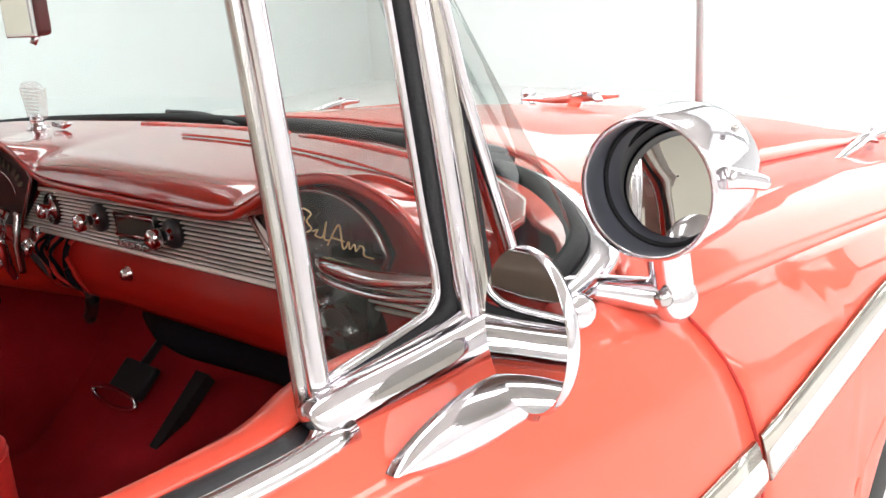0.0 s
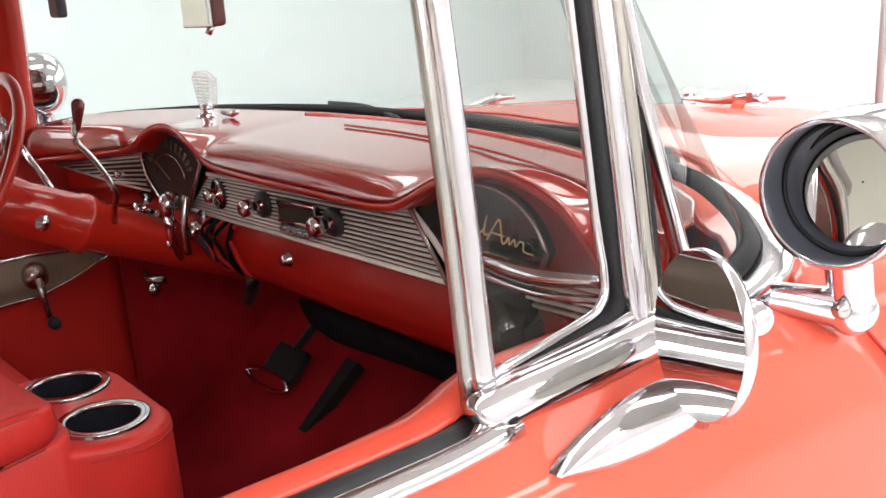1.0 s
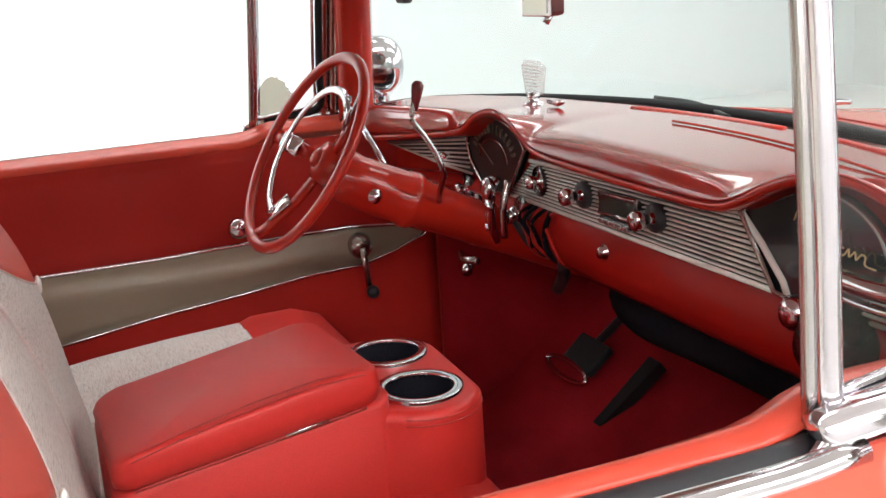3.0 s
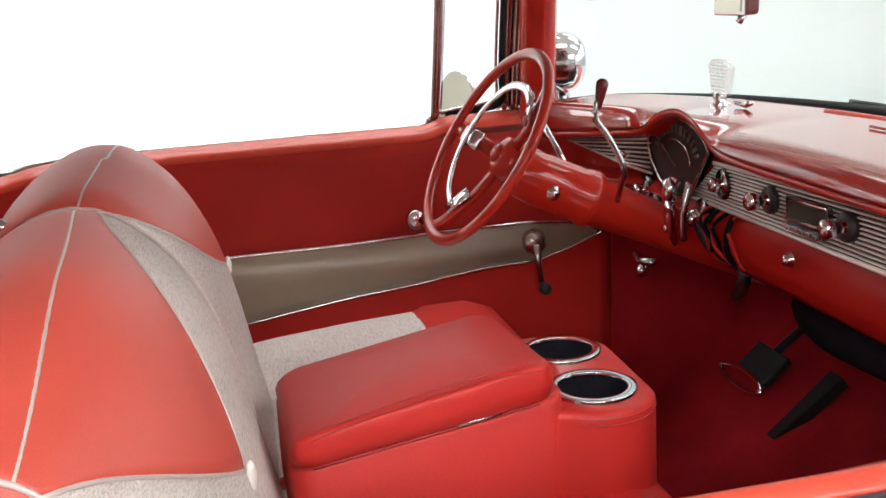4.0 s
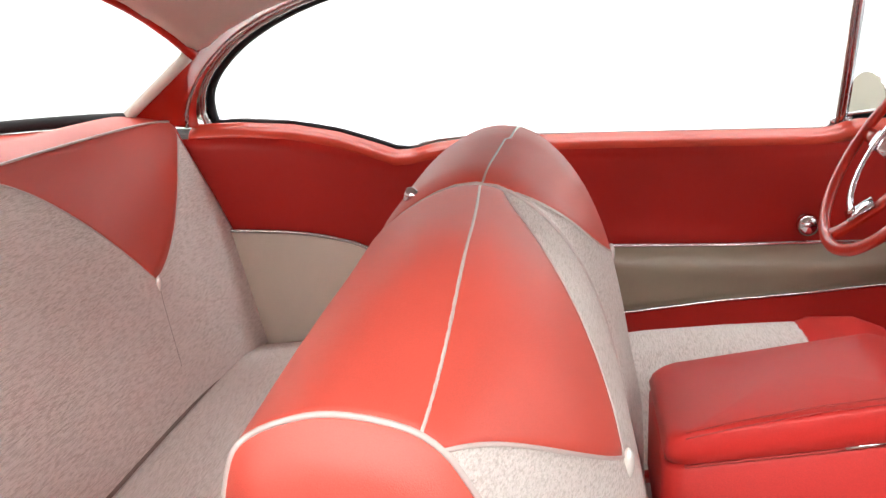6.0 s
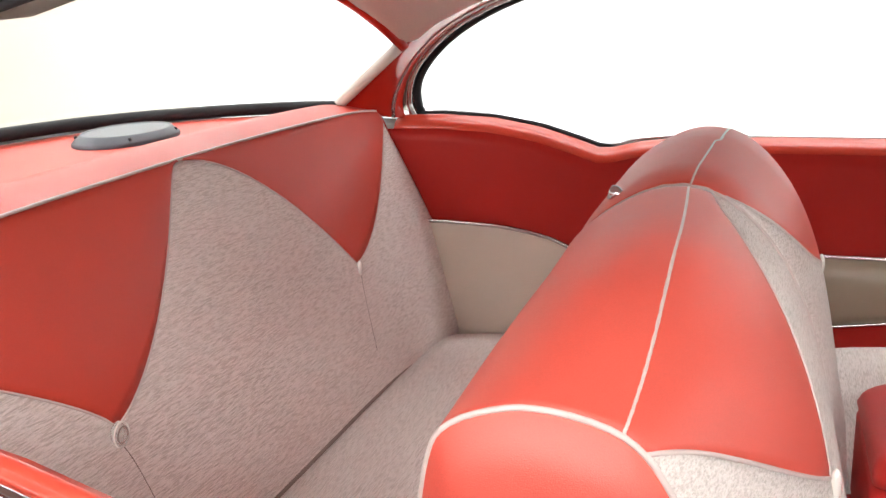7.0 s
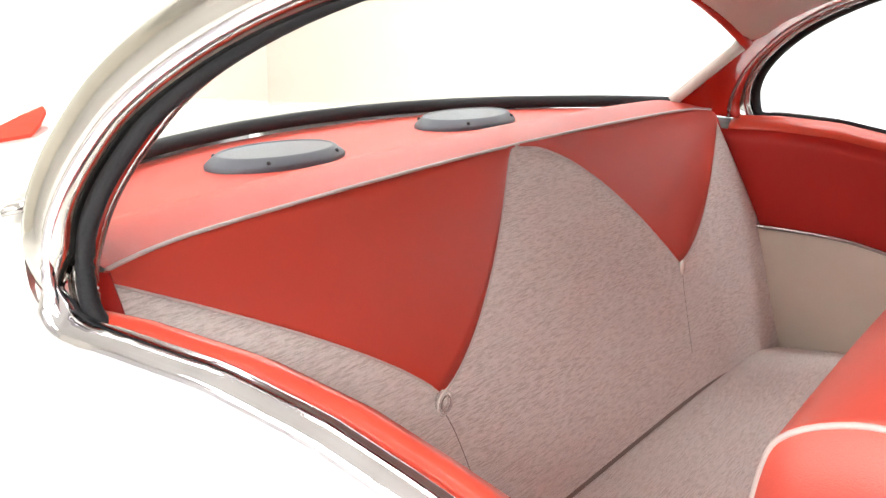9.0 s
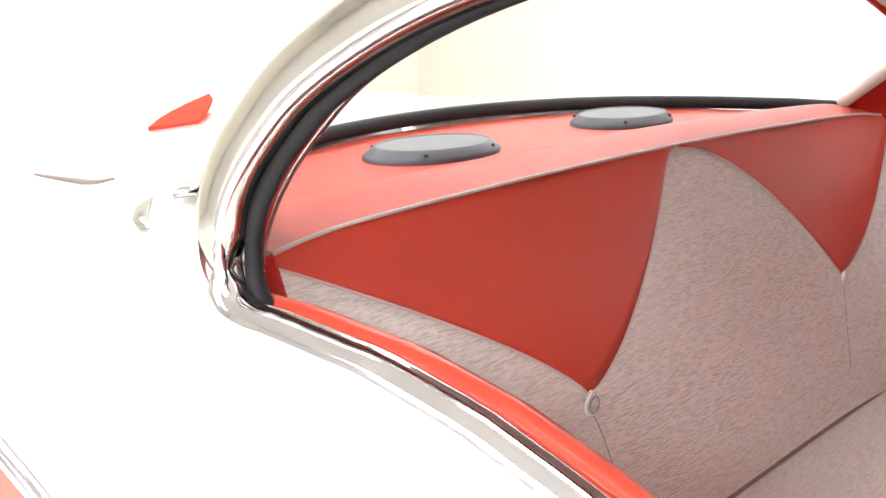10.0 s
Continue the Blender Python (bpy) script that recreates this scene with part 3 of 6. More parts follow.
def belt_trim(s):
    """Chrome belt moulding, inner sill and door-top ledge."""
    ys = np.linspace(-0.69, 0.655, 60)
    chrome = spline([(s * 0.885, -0.704, 1.046), (s * 0.888, -0.698, 1.026), (s * 0.890, -0.682, 1.011), (s * 0.891, -0.660, 1.0055)], 14)[:-1] + [(s * interp(y, [(-0.2, 0.893), (0.1, 0.899)]), y, belt_z(y) + interp(y, [(-0.2, 0.004), (0.1, -0.002)])) for y in ys if y > -0.66]
    part("belt_moulding", band(chrome, lambda t: (0.034 if s < 0 else interp(t, [(0, 0.034), (0.47, 0.034), (0.62, 0.021), (1, 0.021)])) * min(1, 0.25 + 9 * t), lambda t: 0.018 * min(1, 0.3 + 9 * t), up=(s * 0.55, 0, 1)), BELT_CHROME, car, "polished chrome belt moulding")
    if s > 0:
        part("felt_slot", band([(0.879, y, belt_z(y) + 0.001) for y in np.linspace(-0.12, 0.632, 30)], 0.021, 0.007, up=(0.35, 0, 1)), BLACK, car, "dark felt window slot")
    part("window_slot", tube([(s * (0.870 if s < 0 else 0.873), y, belt_z(y) - (0.010 if s < 0 else 0.003)) for y in ys], 0.009 if s < 0 else 0.0075, 8), STEEL if s < 0 else RIB, car)
    part("window_seal", tube([(s * 0.862, y, belt_z(y) + (0.010 if s < 0 else 0.0) * (1 if y < -0.24 else 0.6)) for y in ys], (lambda t: 0.0075 if t < 0.34 else 0.004) if s < 0 else 0.0018, 6), RUBBER, car, "black felt window seal")
    ys2 = np.linspace(-0.72, 1.0, 70)
    def sill(u, v):
        y = ys2[round(u * 69)]
        slim = 0.016 * min(1, max(0, (0.72 - y) / 0.2)) if s > 0 else 0.0
        b = belt_z(min(y, 0.84)) + (0.012 if y > 0.62 else 0.0) * min(1, max(0, (y - 0.62) / 0.05))
        if v < 0.5:
            return (s * ((0.858 if s < 0 else 0.867) - (0.056 if s < 0 else 0.090 - 2 * slim) * v), y, b + 0.003 + 0.007 * math.sin(v * 2 * math.pi))
        w = (v - 0.5) * 2
        return (s * ((0.822 + slim if s > 0 else 0.830) - 0.024 * math.sin(w * 1.57)), y, b - (0.042 if s > 0 else 0.020) * w ** 1.5 + 0.003)
    part("door_sill", sheet(sill, 69, 12), SILL_PAINT, car, "red painted window sill", solid=0.003)


for s in (1, -1):
    belt_trim(s)


def door_lining(s):
    """Inner side: red vinyl, taupe insert with chrome beads, rear quarter lining."""
    xi = 0.785
    def red(u, v):
        y = -0.78 + 1.8 * u
        t = belt_z(min(y, 0.84)) - (0.036 if s > 0 else 0.016)
        return (s * (xi + 0.012 * v + (0.016 * v ** 8 if s > 0 and y < 0.7 else 0.008 * v ** 8)), y, 0.30 + (t - 0.30) * v)
    lin = part("door_lining", sheet(red, 60, 24), RED_PANEL, car, "red vinyl inner door lining", solid=0.004)
    # front insert tapering to a point
    top = [(-0.21, 0.759), (0.099, 0.757), (0.408, 0.76), (0.614, 0.767), (0.82, 0.771), (0.943, 0.76), (0.99, 0.739)]
    bot = [(-0.21, 0.553), (0.099, 0.594), (0.243, 0.617), (0.408, 0.641), (0.583, 0.659), (0.717, 0.677), (0.84, 0.682), (0.923, 0.705), (0.99, 0.735)]
    def insert(u, v):
        y = top[0][0] + (top[-1][0] - top[0][0]) * u
        a, b = interp(y, bot), interp(y, top)
        bulge = (0.020 * math.sin(v * math.pi) ** 0.55 + 0.004 * math.sin(v * 2.4 * math.pi + 6 * u) * math.sin(v * math.pi)) * min(1, (1 - u) * 5)
        return (s * (xi - 0.004 - bulge), y, a + (b - a) * v)
    part("door_insert", sheet(insert, 60, 12), TAUPE_VINYL, lin, "taupe padded vinyl insert")
    bead = [(s * (xi - 0.008), y, interp(y, top)) for y in np.linspace(top[0][0], top[-1][0], 50)]
    part("top_bead", tube(bead, 0.0045, 8), CHROME, lin, "chrome bead")
    bead = [(s * (xi - 0.008), y, interp(y, bot)) for y in np.linspace(top[0][0], top[-1][0], 50)]
    part("lower_bead", tube(bead, 0.0035, 8), CHROME, lin, "chrome bead")
    # rear quarter insert
    qt = [(-0.8, 0.775), (-0.643, 0.787), (-0.488, 0.784), (-0.396, 0.771), (-0.334, 0.752), (-0.252, 0.703), (-0.221, 0.62)]
    def quarter(u, v):
        y = qt[0][0] + (qt[-1][0] - qt[0][0]) * u
        t = interp(y, qt)
        return (s * (xi - 0.006 - 0.016 * math.sin(min(1, v * 1.02) * math.pi) ** 0.5), y, 0.40 + (t - 0.40) * v)
    part("quarter_insert", sheet(quarter, 30, 14), BEIGE_VINYL, lin, "beige padded vinyl quarter insert")
    part("quarter_bead", tube([(s * (xi - 0.009), y, z) for y, z in spline([(a, b) for a, b in qt], 40)], 0.0045, 8), DARK_CHROME, lin)
    # window crank and door knob
    if s < 0:
        cr = part("window_crank", lathe([(0.001, 0.03), (0.012, 0.03), (0.024, 0.022), (0.027, 0.008), (0.03, 0.0)], (-xi + 0.012, 0.832, 0.728), (1, 0, 0), 24), DARK_CHROME, lin, "chrome window crank")
        part("crank_arm", tube([(-xi + 0.038, 0.832, 0.728), (-xi + 0.04, 0.837, 0.682), (-xi + 0.04, 0.842, 0.636)], lambda t: 0.009 - 0.003 * t, 10), DARK_CHROME, cr)
        part("crank_knob", lathe([(0.001, 0.03), (0.012, 0.028), (0.014, 0.015), (0.009, 0.0), (0.001, 0.0)], (-xi + 0.04, 0.843, 0.632), (1, 0, 0), 20), BLACK, cr, "black crank knob")
        kn = part("door_knob", lathe([(0.001, 0.052), (0.012, 0.051), (0.020, 0.044), (0.023, 0.034), (0.018, 0.024), (0.010, 0.018), (0.010, 0.008), (0.015, 0.004), (0.016, 0.0)], (-xi + 0.002, 0.57, 0.808), (1, 0, 0), 24), CHROME, lin, "round chrome door knob")
    # kick panel ahead of the door
    def kick(u, v):
        return (s * (0.775 - 0.08 * u), 1.02 + 0.5 * u, 0.28 + 0.68 * v)
    part("kick_panel", sheet(kick, 6, 6), RED_CARPET, car, solid=0.004)


for s in (1, -1):
    door_lining(s)

# ---------- roof, rear pillars and rear window ----------
PILLAR_IN = [(0.74, -0.826, 1.03), (0.735, -0.775, 1.072), (0.725, -0.715, 1.118), (0.712, -0.664, 1.166), (0.705, -0.60, 1.218), (0.70, -0.50, 1.262), (0.69, -0.36, 1.305),
             (0.675, -0.17, 1.345), (0.66, 0.06, 1.375), (0.655, 0.35, 1.39), (0.655, 0.60, 1.385)]
REAR_LOW = [(-0.735, -0.822, 1.035), (-0.70, -0.94, 1.034), (-0.58, -1.09, 1.034), (-0.40, -1.20, 1.036), (-0.2, -1.255, 1.038), (0, -1.27, 1.039),
            (0.2, -1.255, 1.038), (0.40, -1.20, 1.037), (0.58, -1.09, 1.036), (0.72, -0.96, 1.036), (0.79, -0.87, 1.035)]
REAR_TOP = [(-0.712, -0.664, 1.166), (-0.67, -0.709, 1.22), (-0.60, -0.757, 1.272), (-0.38, -0.81, 1.345), (-0.2, -0.83, 1.375), (0, -0.835, 1.385),
            (0.2, -0.83, 1.375), (0.38, -0.81, 1.345), (0.54, -0.775, 1.295), (0.68, -0.735, 1.23), (0.765, -0.705, 1.188)]


def roof():
    for s in (1, -1):
        a = [Vector((s * p[0], p[1], p[2] + (0.018 if s > 0 else 0.0) * min(1, max(0, (p[2] - 1.05) / 0.12)))) for p in spline(ARCH, 60)]
        b = [Vector((s * p[0] + (0.045 if s > 0 else 0), p[1], p[2])) for p in spline(PILLAR_IN, 60)]
        def inner(u, v):
            i = round(u * 60)
            p = a[i] + (b[i] - a[i]) * (0.25 + (0.75 if s < 0 else 0.25) * v)
            return p + Vector((-s * 0.012 * math.sin(v * math.pi), 0, 0))
        pl = part("inner_pillar", sheet(inner, 60, 8), RED_PAINT, car, "red painted inner roof pillar", solid=0.004)
        part("pillar_welt", tube([p + (q - p) * 0.12 for p, q in zip(a, b)], 0.009, 8), DARK_CHROME, pl, "dull metal window channel")
        part("pillar_bead", tube([p + (q - p) * 0.36 + Vector((-s * 0.012, 0, 0)) for p, q in zip(a, b)], 0.005, 8), DARK_CHROME, pl)
        part("window_rubber", tube([p + Vector((-s * 0.006, 0.010, -0.004)) for p in a], 0.009, 8), RUBBER, car, "black rubber window seal")
        part("drip_moulding", band([p + Vector((s * 0.012, -0.016, 0.012)) for p in (a[4:] if s > 0 else a)], lambda t: 0.052 * min(1, 0.15 + 9 * t), lambda t: 0.03 * min(1, 0.3 + 9 * t), up=lambda t: (s, 0.0, 0.15)), ARCH_STEEL, car, "wide polished chrome roof side moulding")
        part("moulding_bead", tube([p + Vector((s * 0.021, -0.003 if s > 0 else 0.004, 0.0)) for p in (a[2:] if s > 0 else a)], 0.006, 8), CHROME, car)
    low, top = spline(REAR_LOW, 60), spline(REAR_TOP, 60)
    def glassf(u, v):
        i = round(u * 60)
        p = low[i] + (top[i] - low[i]) * v
        return Vector(p) + Vector((0, -0.05 * math.sin(v * math.pi), 0.02 * math.sin(v * math.pi)))
    g = part("rear_window", sheet(glassf, 60, 14), CLEAR, car, "clear wraparound rear window")
    g.visible_shadow = False
    part("lower_seal", tube([p + np.array((0, 0.012, 0.004)) for p in low if p[0] < 0.735], 0.013, 8), RUBBER, g, "black rubber seal")
    part("top_frame", tube([p + np.array((0, 0.008, 0.0)) for p in top], 0.011, 8), RED_PAINT, g, "red painted rear window frame")
    for s in (0, 60):
        part("side_trim", tube([Vector(low[s] + (top[s] - low[s]) * k / 6) + Vector((0, -0.008, 0)) for k in range(7)], 0.012, 10), IVORY, g, "ivory side trim")
    part("outer_trim", band([p + np.array((p[0] * 0.03, -0.03, -0.004)) for p in low if p[0] < 0.69], 0.03, 0.012, up=(0, -0.3, 1)), STEEL, g)
    # headliner and outer roof
    edge = [(p[1], p[2], p[0]) for p in PILLAR_IN[3:]] + [(0.8, 1.38, 0.66)]
    def shell(lift, grow):
        def f(u, v):
            k = 2 * u - 1
            yr = interp(k, [(0, -0.835), (0.6, -0.78), (0.85, -0.64), (1.0, -0.42)]) if k > 0 else interp(k * 0.712, [(p[0], p[1]) for p in REAR_TOP[:6]])
            y = yr + (0.85 + 0.18 * (1 - k * k) - yr) * v
            ze = interp(y, [(e[0], e[1]) for e in edge]) if y > -0.672 else 1.18 + (y + 0.672) * 0.35
            xe = interp(y, [(e[0], e[2]) for e in edge])
            zc = interp(y, [(-0.84, 1.385), (-0.6, 1.425), (0, 1.455), (0.6, 1.44), (1.05, 1.412)])
            z = ze + (zc - ze) * (1 - abs(k) ** 2.2) + lift
            if k < 0:
                z += (interp(k * 0.712, [(p[0], p[2]) for p in REAR_TOP[:6]]) + 0.012 + lift - z) * (1 - v) ** (6 + 40 * abs(k) ** 4)
            return (k * (xe + grow + (0.05 if k > 0 else 0)), y, z)
        return f
    part("headliner", sheet(shell(-0.006, 0.0), 40, 40), HEADLINER, car, "beige ribbed cloth headliner")
    part("roof_skin", sheet(shell(0.055, 0.095), 40, 40), WHITE_PAINT, car, "white painted roof")
    # outer rear pillars
    for s in (1, -1):
        a = [Vector((s * p[0], p[1], p[2])) for p in spline(ARCH, 60)][:34]
        b = [Vector((s * p[0], p[1], p[2])) for p in spline(PILLAR_IN, 60)][:34]
        def outer(u, v):
            i = round(u * 33)
            p = a[i] + (b[i] - a[i]) * v * (1.0 if s > 0 else 0.8) + Vector((s * (0.03 * math.sin((0.15 + 0.85 * v) * math.pi)) + s * 0.01, (-0.03 - 0.02 * v) if s > 0 else -0.012, 0.012 + 0.03 * v * min(1, u * 2)))
            return p
        part("outer_pillar", sheet(outer, 33, 8), IVORY, car, "ivory painted rear roof pillar")
    # white deck behind the glass and shoulders beside it
    def deck_z(ax):
        return interp(ax, [(0, 1.034), (0.5, 1.030), (0.75, 1.015), (0.86, 1.0), (0.9, 0.985)])
    def deck(u, v):
        k = 2 * u - 1
        x = 0.90 * k
        ax = abs(x)
        yf = interp(ax, [(0, -1.29), (0.2, -1.275), (0.40, -1.22), (0.58, -1.11), (0.70, -0.97), (0.76, -0.85), (0.85, -0.72), (0.9, -0.70)])
        y = yf + (-2.25 - yf) * v
        z = deck_z(ax) - 0.06 * v
        return (x, y, z)
    part("rear_deck", sheet(deck, 50, 20), WHITE_PAINT, car, "white painted trunk deck")
    # red reflection built as a plate, seams and small curved trims on the deck
    red_outline = [(0.357, -1.65), (0.28, -1.735), (0.207, -1.808), (0.079, -1.925), (-0.05, -2.033), (0.0, -1.95), (0.12, -1.80), (0.237, -1.665), (0.30, -1.655)]
    part("trunk_reflection", slab([(x, y, 1.006) for x, y in red_outline], (0, 0, 0.008)), REFLECTION_RED, car, "coral red reflection laid on the white trunk lid", smooth=False)
    part("deck_trim", tube([Vector((x, y, z)) for x, y, z in spline([(0.698, -1.108, 1.013), (0.745, -1.056, 1.012), (0.774, -1.012, 1.011), (0.785, -0.979, 1.011)], 14)], lambda t: 0.002 + 0.007 * math.sin(math.pi * t), 8), DARK_CHROME, car, "small curved chrome trim")
    part("trunk_seam", tube(spline([(0.697, -1.414, 1.002), (0.694, -1.33, 1.006), (0.688, -1.268, 1.010), (0.665, -1.25, 1.014)], 20), lambda t: 0.004 - 0.002 * abs(2 * t - 1), 6), SEAM, car)
    # coral lower side behind the door, below a chrome strip
    for s in (1, -1):
        def lower(u, v):
            y = -2.25 + 1.85 * u
            zt = interp(y, [(-2.25, 0.84), (-1.0, 0.811), (-0.89, 0.777), (-0.40, 0.56)])
            low = 0.30
            if abs(y + 1.06) < 0.40:
                low = 0.345 + 0.9 * math.sqrt(0.16 - (y + 1.06) ** 2)
            z = low + (zt - low) * v
            return (s * (side_x(z) + 0.006), y, z)
        part("lower_quarter", sheet(lower, 80, 10), CORAL, car, "coral painted lower quarter panel", solid=0.004)
        part("quarter_spear", band([(s * (side_x(0.8) + 0.010), y, interp(y, [(-2.25, 0.84), (-1.0, 0.811), (-0.89, 0.777), (-0.40, 0.56)])) for y in np.linspace(-2.25, -0.40, 30)], 0.022, 0.014, up=(s, 0, 0)), CHROME, car, "chrome strip on the rear quarter")
    def tail(u, v):
        x = -0.93 + 1.86 * u
        return (x, -2.245 - 0.05 * math.sin(v * 3.14), 0.28 + (deck_z(abs(x)) - 0.06 - 0.28) * v)
    for s in (1, -1):
        def corner(u, v):
            z = 0.80 + 0.222 * v
            end = -0.733 - 0.47 * (z - 1.016)
            return (s * (0.791 + 0.018 * (1 - u) ** 0.6), -0.84 + (end - 0.012 + 0.84) * u, z)
        part("quarter_corner", sheet(corner, 6, 6), RED_PANEL, car, "red trimmed corner beside the shelf", solid=0.003)
    part("tail_panel", sheet(tail, 10, 8), WHITE_PAINT, car, solid=0.004)
    def front(u, v):
        x = -0.93 + 1.86 * u
        return (x, 2.43 - 0.10 * (abs(x) / 0.93) ** 3 + 0.06 * (abs(x) / 0.93) ** 3 + 0.10 * math.sin(v * math.pi), 0.28 + (nose_z(min(abs(x), 0.895), 2.42) - 0.296) * v)
    part("nose_panel", sheet(front, 10, 8), CORAL, car, solid=0.004)


roof()


# ---------- floor, firewall and pedals ----------
def cabin_floor():
    def fl(u, v):
        y = -0.95 + 2.5 * v
        x = -0.785 + 1.57 * u
        z = 0.30 + 0.07 * math.exp(-(x / 0.13) ** 2)
        if y > 1.12:
            z += (y - 1.12) * 1.05
        return (x, y, z)
    part("cabin_floor", sheet(fl, 40, 50), RED_CARPET, car, "dark red carpet floor", solid=0.01)
    part("carpet_edge", tube([(-0.10, 1.13, 0.325), (-0.02, 1.30, 0.50), (0.02, 1.40, 0.61)], 0.012, 8, flat=0.5), RED_PANEL, car, "red bound carpet edge")
    part("firewall", block((0, 1.56, 0.70), (1.5, 0.02, 0.5)), BLACK, car, smooth=False)
    def under(u, v):
        return (-0.85 + 1.7 * u, -2.2 + 4.5 * v, 0.27)
    part("underbody", sheet(under, 2, 2), BLACK, car, solid=0.02)
    pe = part("brake_pedal", block((-0.475, 1.228, 0.495), (0.115, 0.02, 0.075), (-48, 0, 0)), RUBBER, car, "black brake pedal with bright rim", smooth=False, bevel=0.006)
    rim = [(-0.50 + 0.085 * math.cos(a), 1.19 + 0.008 * math.sin(a), 0.462 + 0.016 * math.sin(a)) for a in np.linspace(0, 2 * math.pi, 24, endpoint=False)]
    part("pedal_rim", tube(rim, 0.006, 8, closed=True), CHROME, pe)
    part("pedal_arm", tube([(-0.475, 1.245, 0.51), (-0.45, 1.36, 0.62), (-0.42, 1.45, 0.75)], 0.010, 8), BLACK, pe)
    part("gas_pedal", slab([(-0.425, 1.175, 0.30), (-0.402, 1.175, 0.30), (-0.262, 1.285, 0.52), (-0.302, 1.285, 0.52)], (0, -0.015, 0.02)), RUBBER, car, "long black accelerator pedal", smooth=False)
    part("park_brake", tube([(-0.62, 1.03, 0.70), (-0.57, 1.0, 0.692)], 0.012, 10), CHROME, car, "chrome pull handle below the dashboard")


cabin_floor()


# ---------- dashboard ----------
LIP = [(-0.76, 0.975), (-0.66, 0.985), (-0.55, 0.998), (-0.50, 1.012), (-0.46, 1.035), (-0.41, 1.052), (-0.36, 1.056), (-0.31, 1.045), (-0.26, 1.02), (-0.22, 1.004), (-0.15, 0.998), (0.0, 0.996),
       (0.2, 0.997), (0.29, 1.002), (0.34, 1.018), (0.39, 1.042), (0.45, 1.064), (0.52, 1.074), (0.58, 1.066), (0.63, 1.046), (0.665, 1.015), (0.70, 0.985), (0.76, 0.97)]
FACE_Y, LIP_Y = 1.03, 0.975


def wrap(x):
    """How far the dashboard turns towards the driver at its left end."""
    return -0.10 * max(0.0, (-0.57 - x) / 0.19) ** 1.3


def lip_z(x):
    k = max(-0.76, min(0.76, x))
    return float(np.interp(k, *zip(*[(p[0], p[1]) for p in LIP_FINE])))


LIP_FINE = spline(LIP, 120)


def dashboard():
    # padded top from the lip back to the glass
    def back_y(x):
        return interp(abs(x), [(0, 1.285), (0.3, 1.265), (0.5, 1.205), (0.62, 1.15), (0.72, 1.08), (0.78, 1.0)])
    def top(u, v):
        x = -0.775 + 1.55 * u
        z0 = lip_z(x) - 0.006
        y0 = LIP_Y + 0.012 * math.cos(x * 3) + wrap(x)
        yb = back_y(x)
        v = v ** 1.7
        y = y0 + (yb - y0) * v
        flat = 1.026 + 0.010 * v
        slow = 0.85 * (1 - (1 - min(1, v / 0.45)) ** 2.0) + 0.15 * v
        tight = math.sqrt(1 - (1 - min(1, v / 0.17)) ** 2)
        k = min(1, max(0, (z0 - 0.985) / 0.035))
        w = tight + (slow - tight) * k * k * (3 - 2 * k)
        z = z0 + (flat - z0) * w
        return (x, y, z)
    dash = part("dashboard", sheet(top, 120, 40), DASH_PAINT, car, "glossy red painted steel dashboard", solid=0.004)
    # rolled lip
    part("lip", tube([(p[0], LIP_Y + 0.012 * math.cos(p[0] * 3) + 0.005 + wrap(p[0]), p[1] - 0.0125) for p in LIP_FINE], 0.007, 10), RED_PAINT, dash)
    def brow(u, v):
        x = -0.77 + 1.54 * u
        z0 = lip_z(x) - 0.016
        return (x, LIP_Y + 0.012 * math.cos(x * 3) + wrap(x) + (FACE_Y + 0.015 - LIP_Y) * v, z0 - 0.012 * v)
    part("brow", sheet(brow, 120, 4), RED_PAINT, dash, solid=0.003)
    # face and rolled lower panel
    def face(u, v):
        x = -0.77 + 1.54 * u
        zt = lip_z(x) - 0.02
        z = zt + (0.885 - zt) * v
        return (x, FACE_Y + 0.012 + wrap(x), z)
    part("face", sheet(face, 60, 6), RED_PAINT, dash, solid=0.004)
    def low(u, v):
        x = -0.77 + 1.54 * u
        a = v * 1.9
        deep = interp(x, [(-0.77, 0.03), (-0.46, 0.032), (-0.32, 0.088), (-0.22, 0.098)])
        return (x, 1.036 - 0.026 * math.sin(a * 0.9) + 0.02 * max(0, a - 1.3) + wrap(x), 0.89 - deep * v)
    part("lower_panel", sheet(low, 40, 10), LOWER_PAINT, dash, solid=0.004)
    for xa, xb in ((-0.30, 0.08), (0.12, 0.56)):
        part("defroster_slot", band([(x, 1.268 - 0.09 * (x / 0.5) ** 2, 1.0375) for x in np.linspace(xa, xb, 16)], 0.014, 0.007, up=(0, 0, 1)), RED_PAINT, dash, "red painted defroster outlet")
    part("top_seam", tube([(x, 1.19 - 0.09 * (x / 0.5) ** 2, 1.038) for x in np.linspace(-0.1, 0.62, 20)], 0.0022, 6), RED_PAINT, dash)

    # ribbed centre trim: each bright rib is a piece
    y = FACE_Y - 0.006
    R = lambda z: interp(z, [(0.885, 0.372), (0.975, 0.297)])
    back = part("trim_back", slab([(-0.39, y, 0.884), (0.374, y, 0.890), (0.296, y, 0.979), (-0.296, y, 0.961)], (0, 0.012, 0)), RIB_BACK, dash, "dark backing of the ribbed trim", smooth=False)
    for k in range(11):
        t = (k + 0.5) / 11
        xa = -0.385 + 0.09 * t
        xb = 0.368 - 0.07 * t
        za, zb = 0.889 + 0.068 * t, 0.895 + 0.080 * t
        part("rib", band([(xa + (xb - xa) * i / 6, y - 0.003, za + (zb - za) * i / 6) for i in range(7)], 0.0031, 0.006, up=(0, -1, 0)), RIB, back, "bright rib" if k == 0 else "")
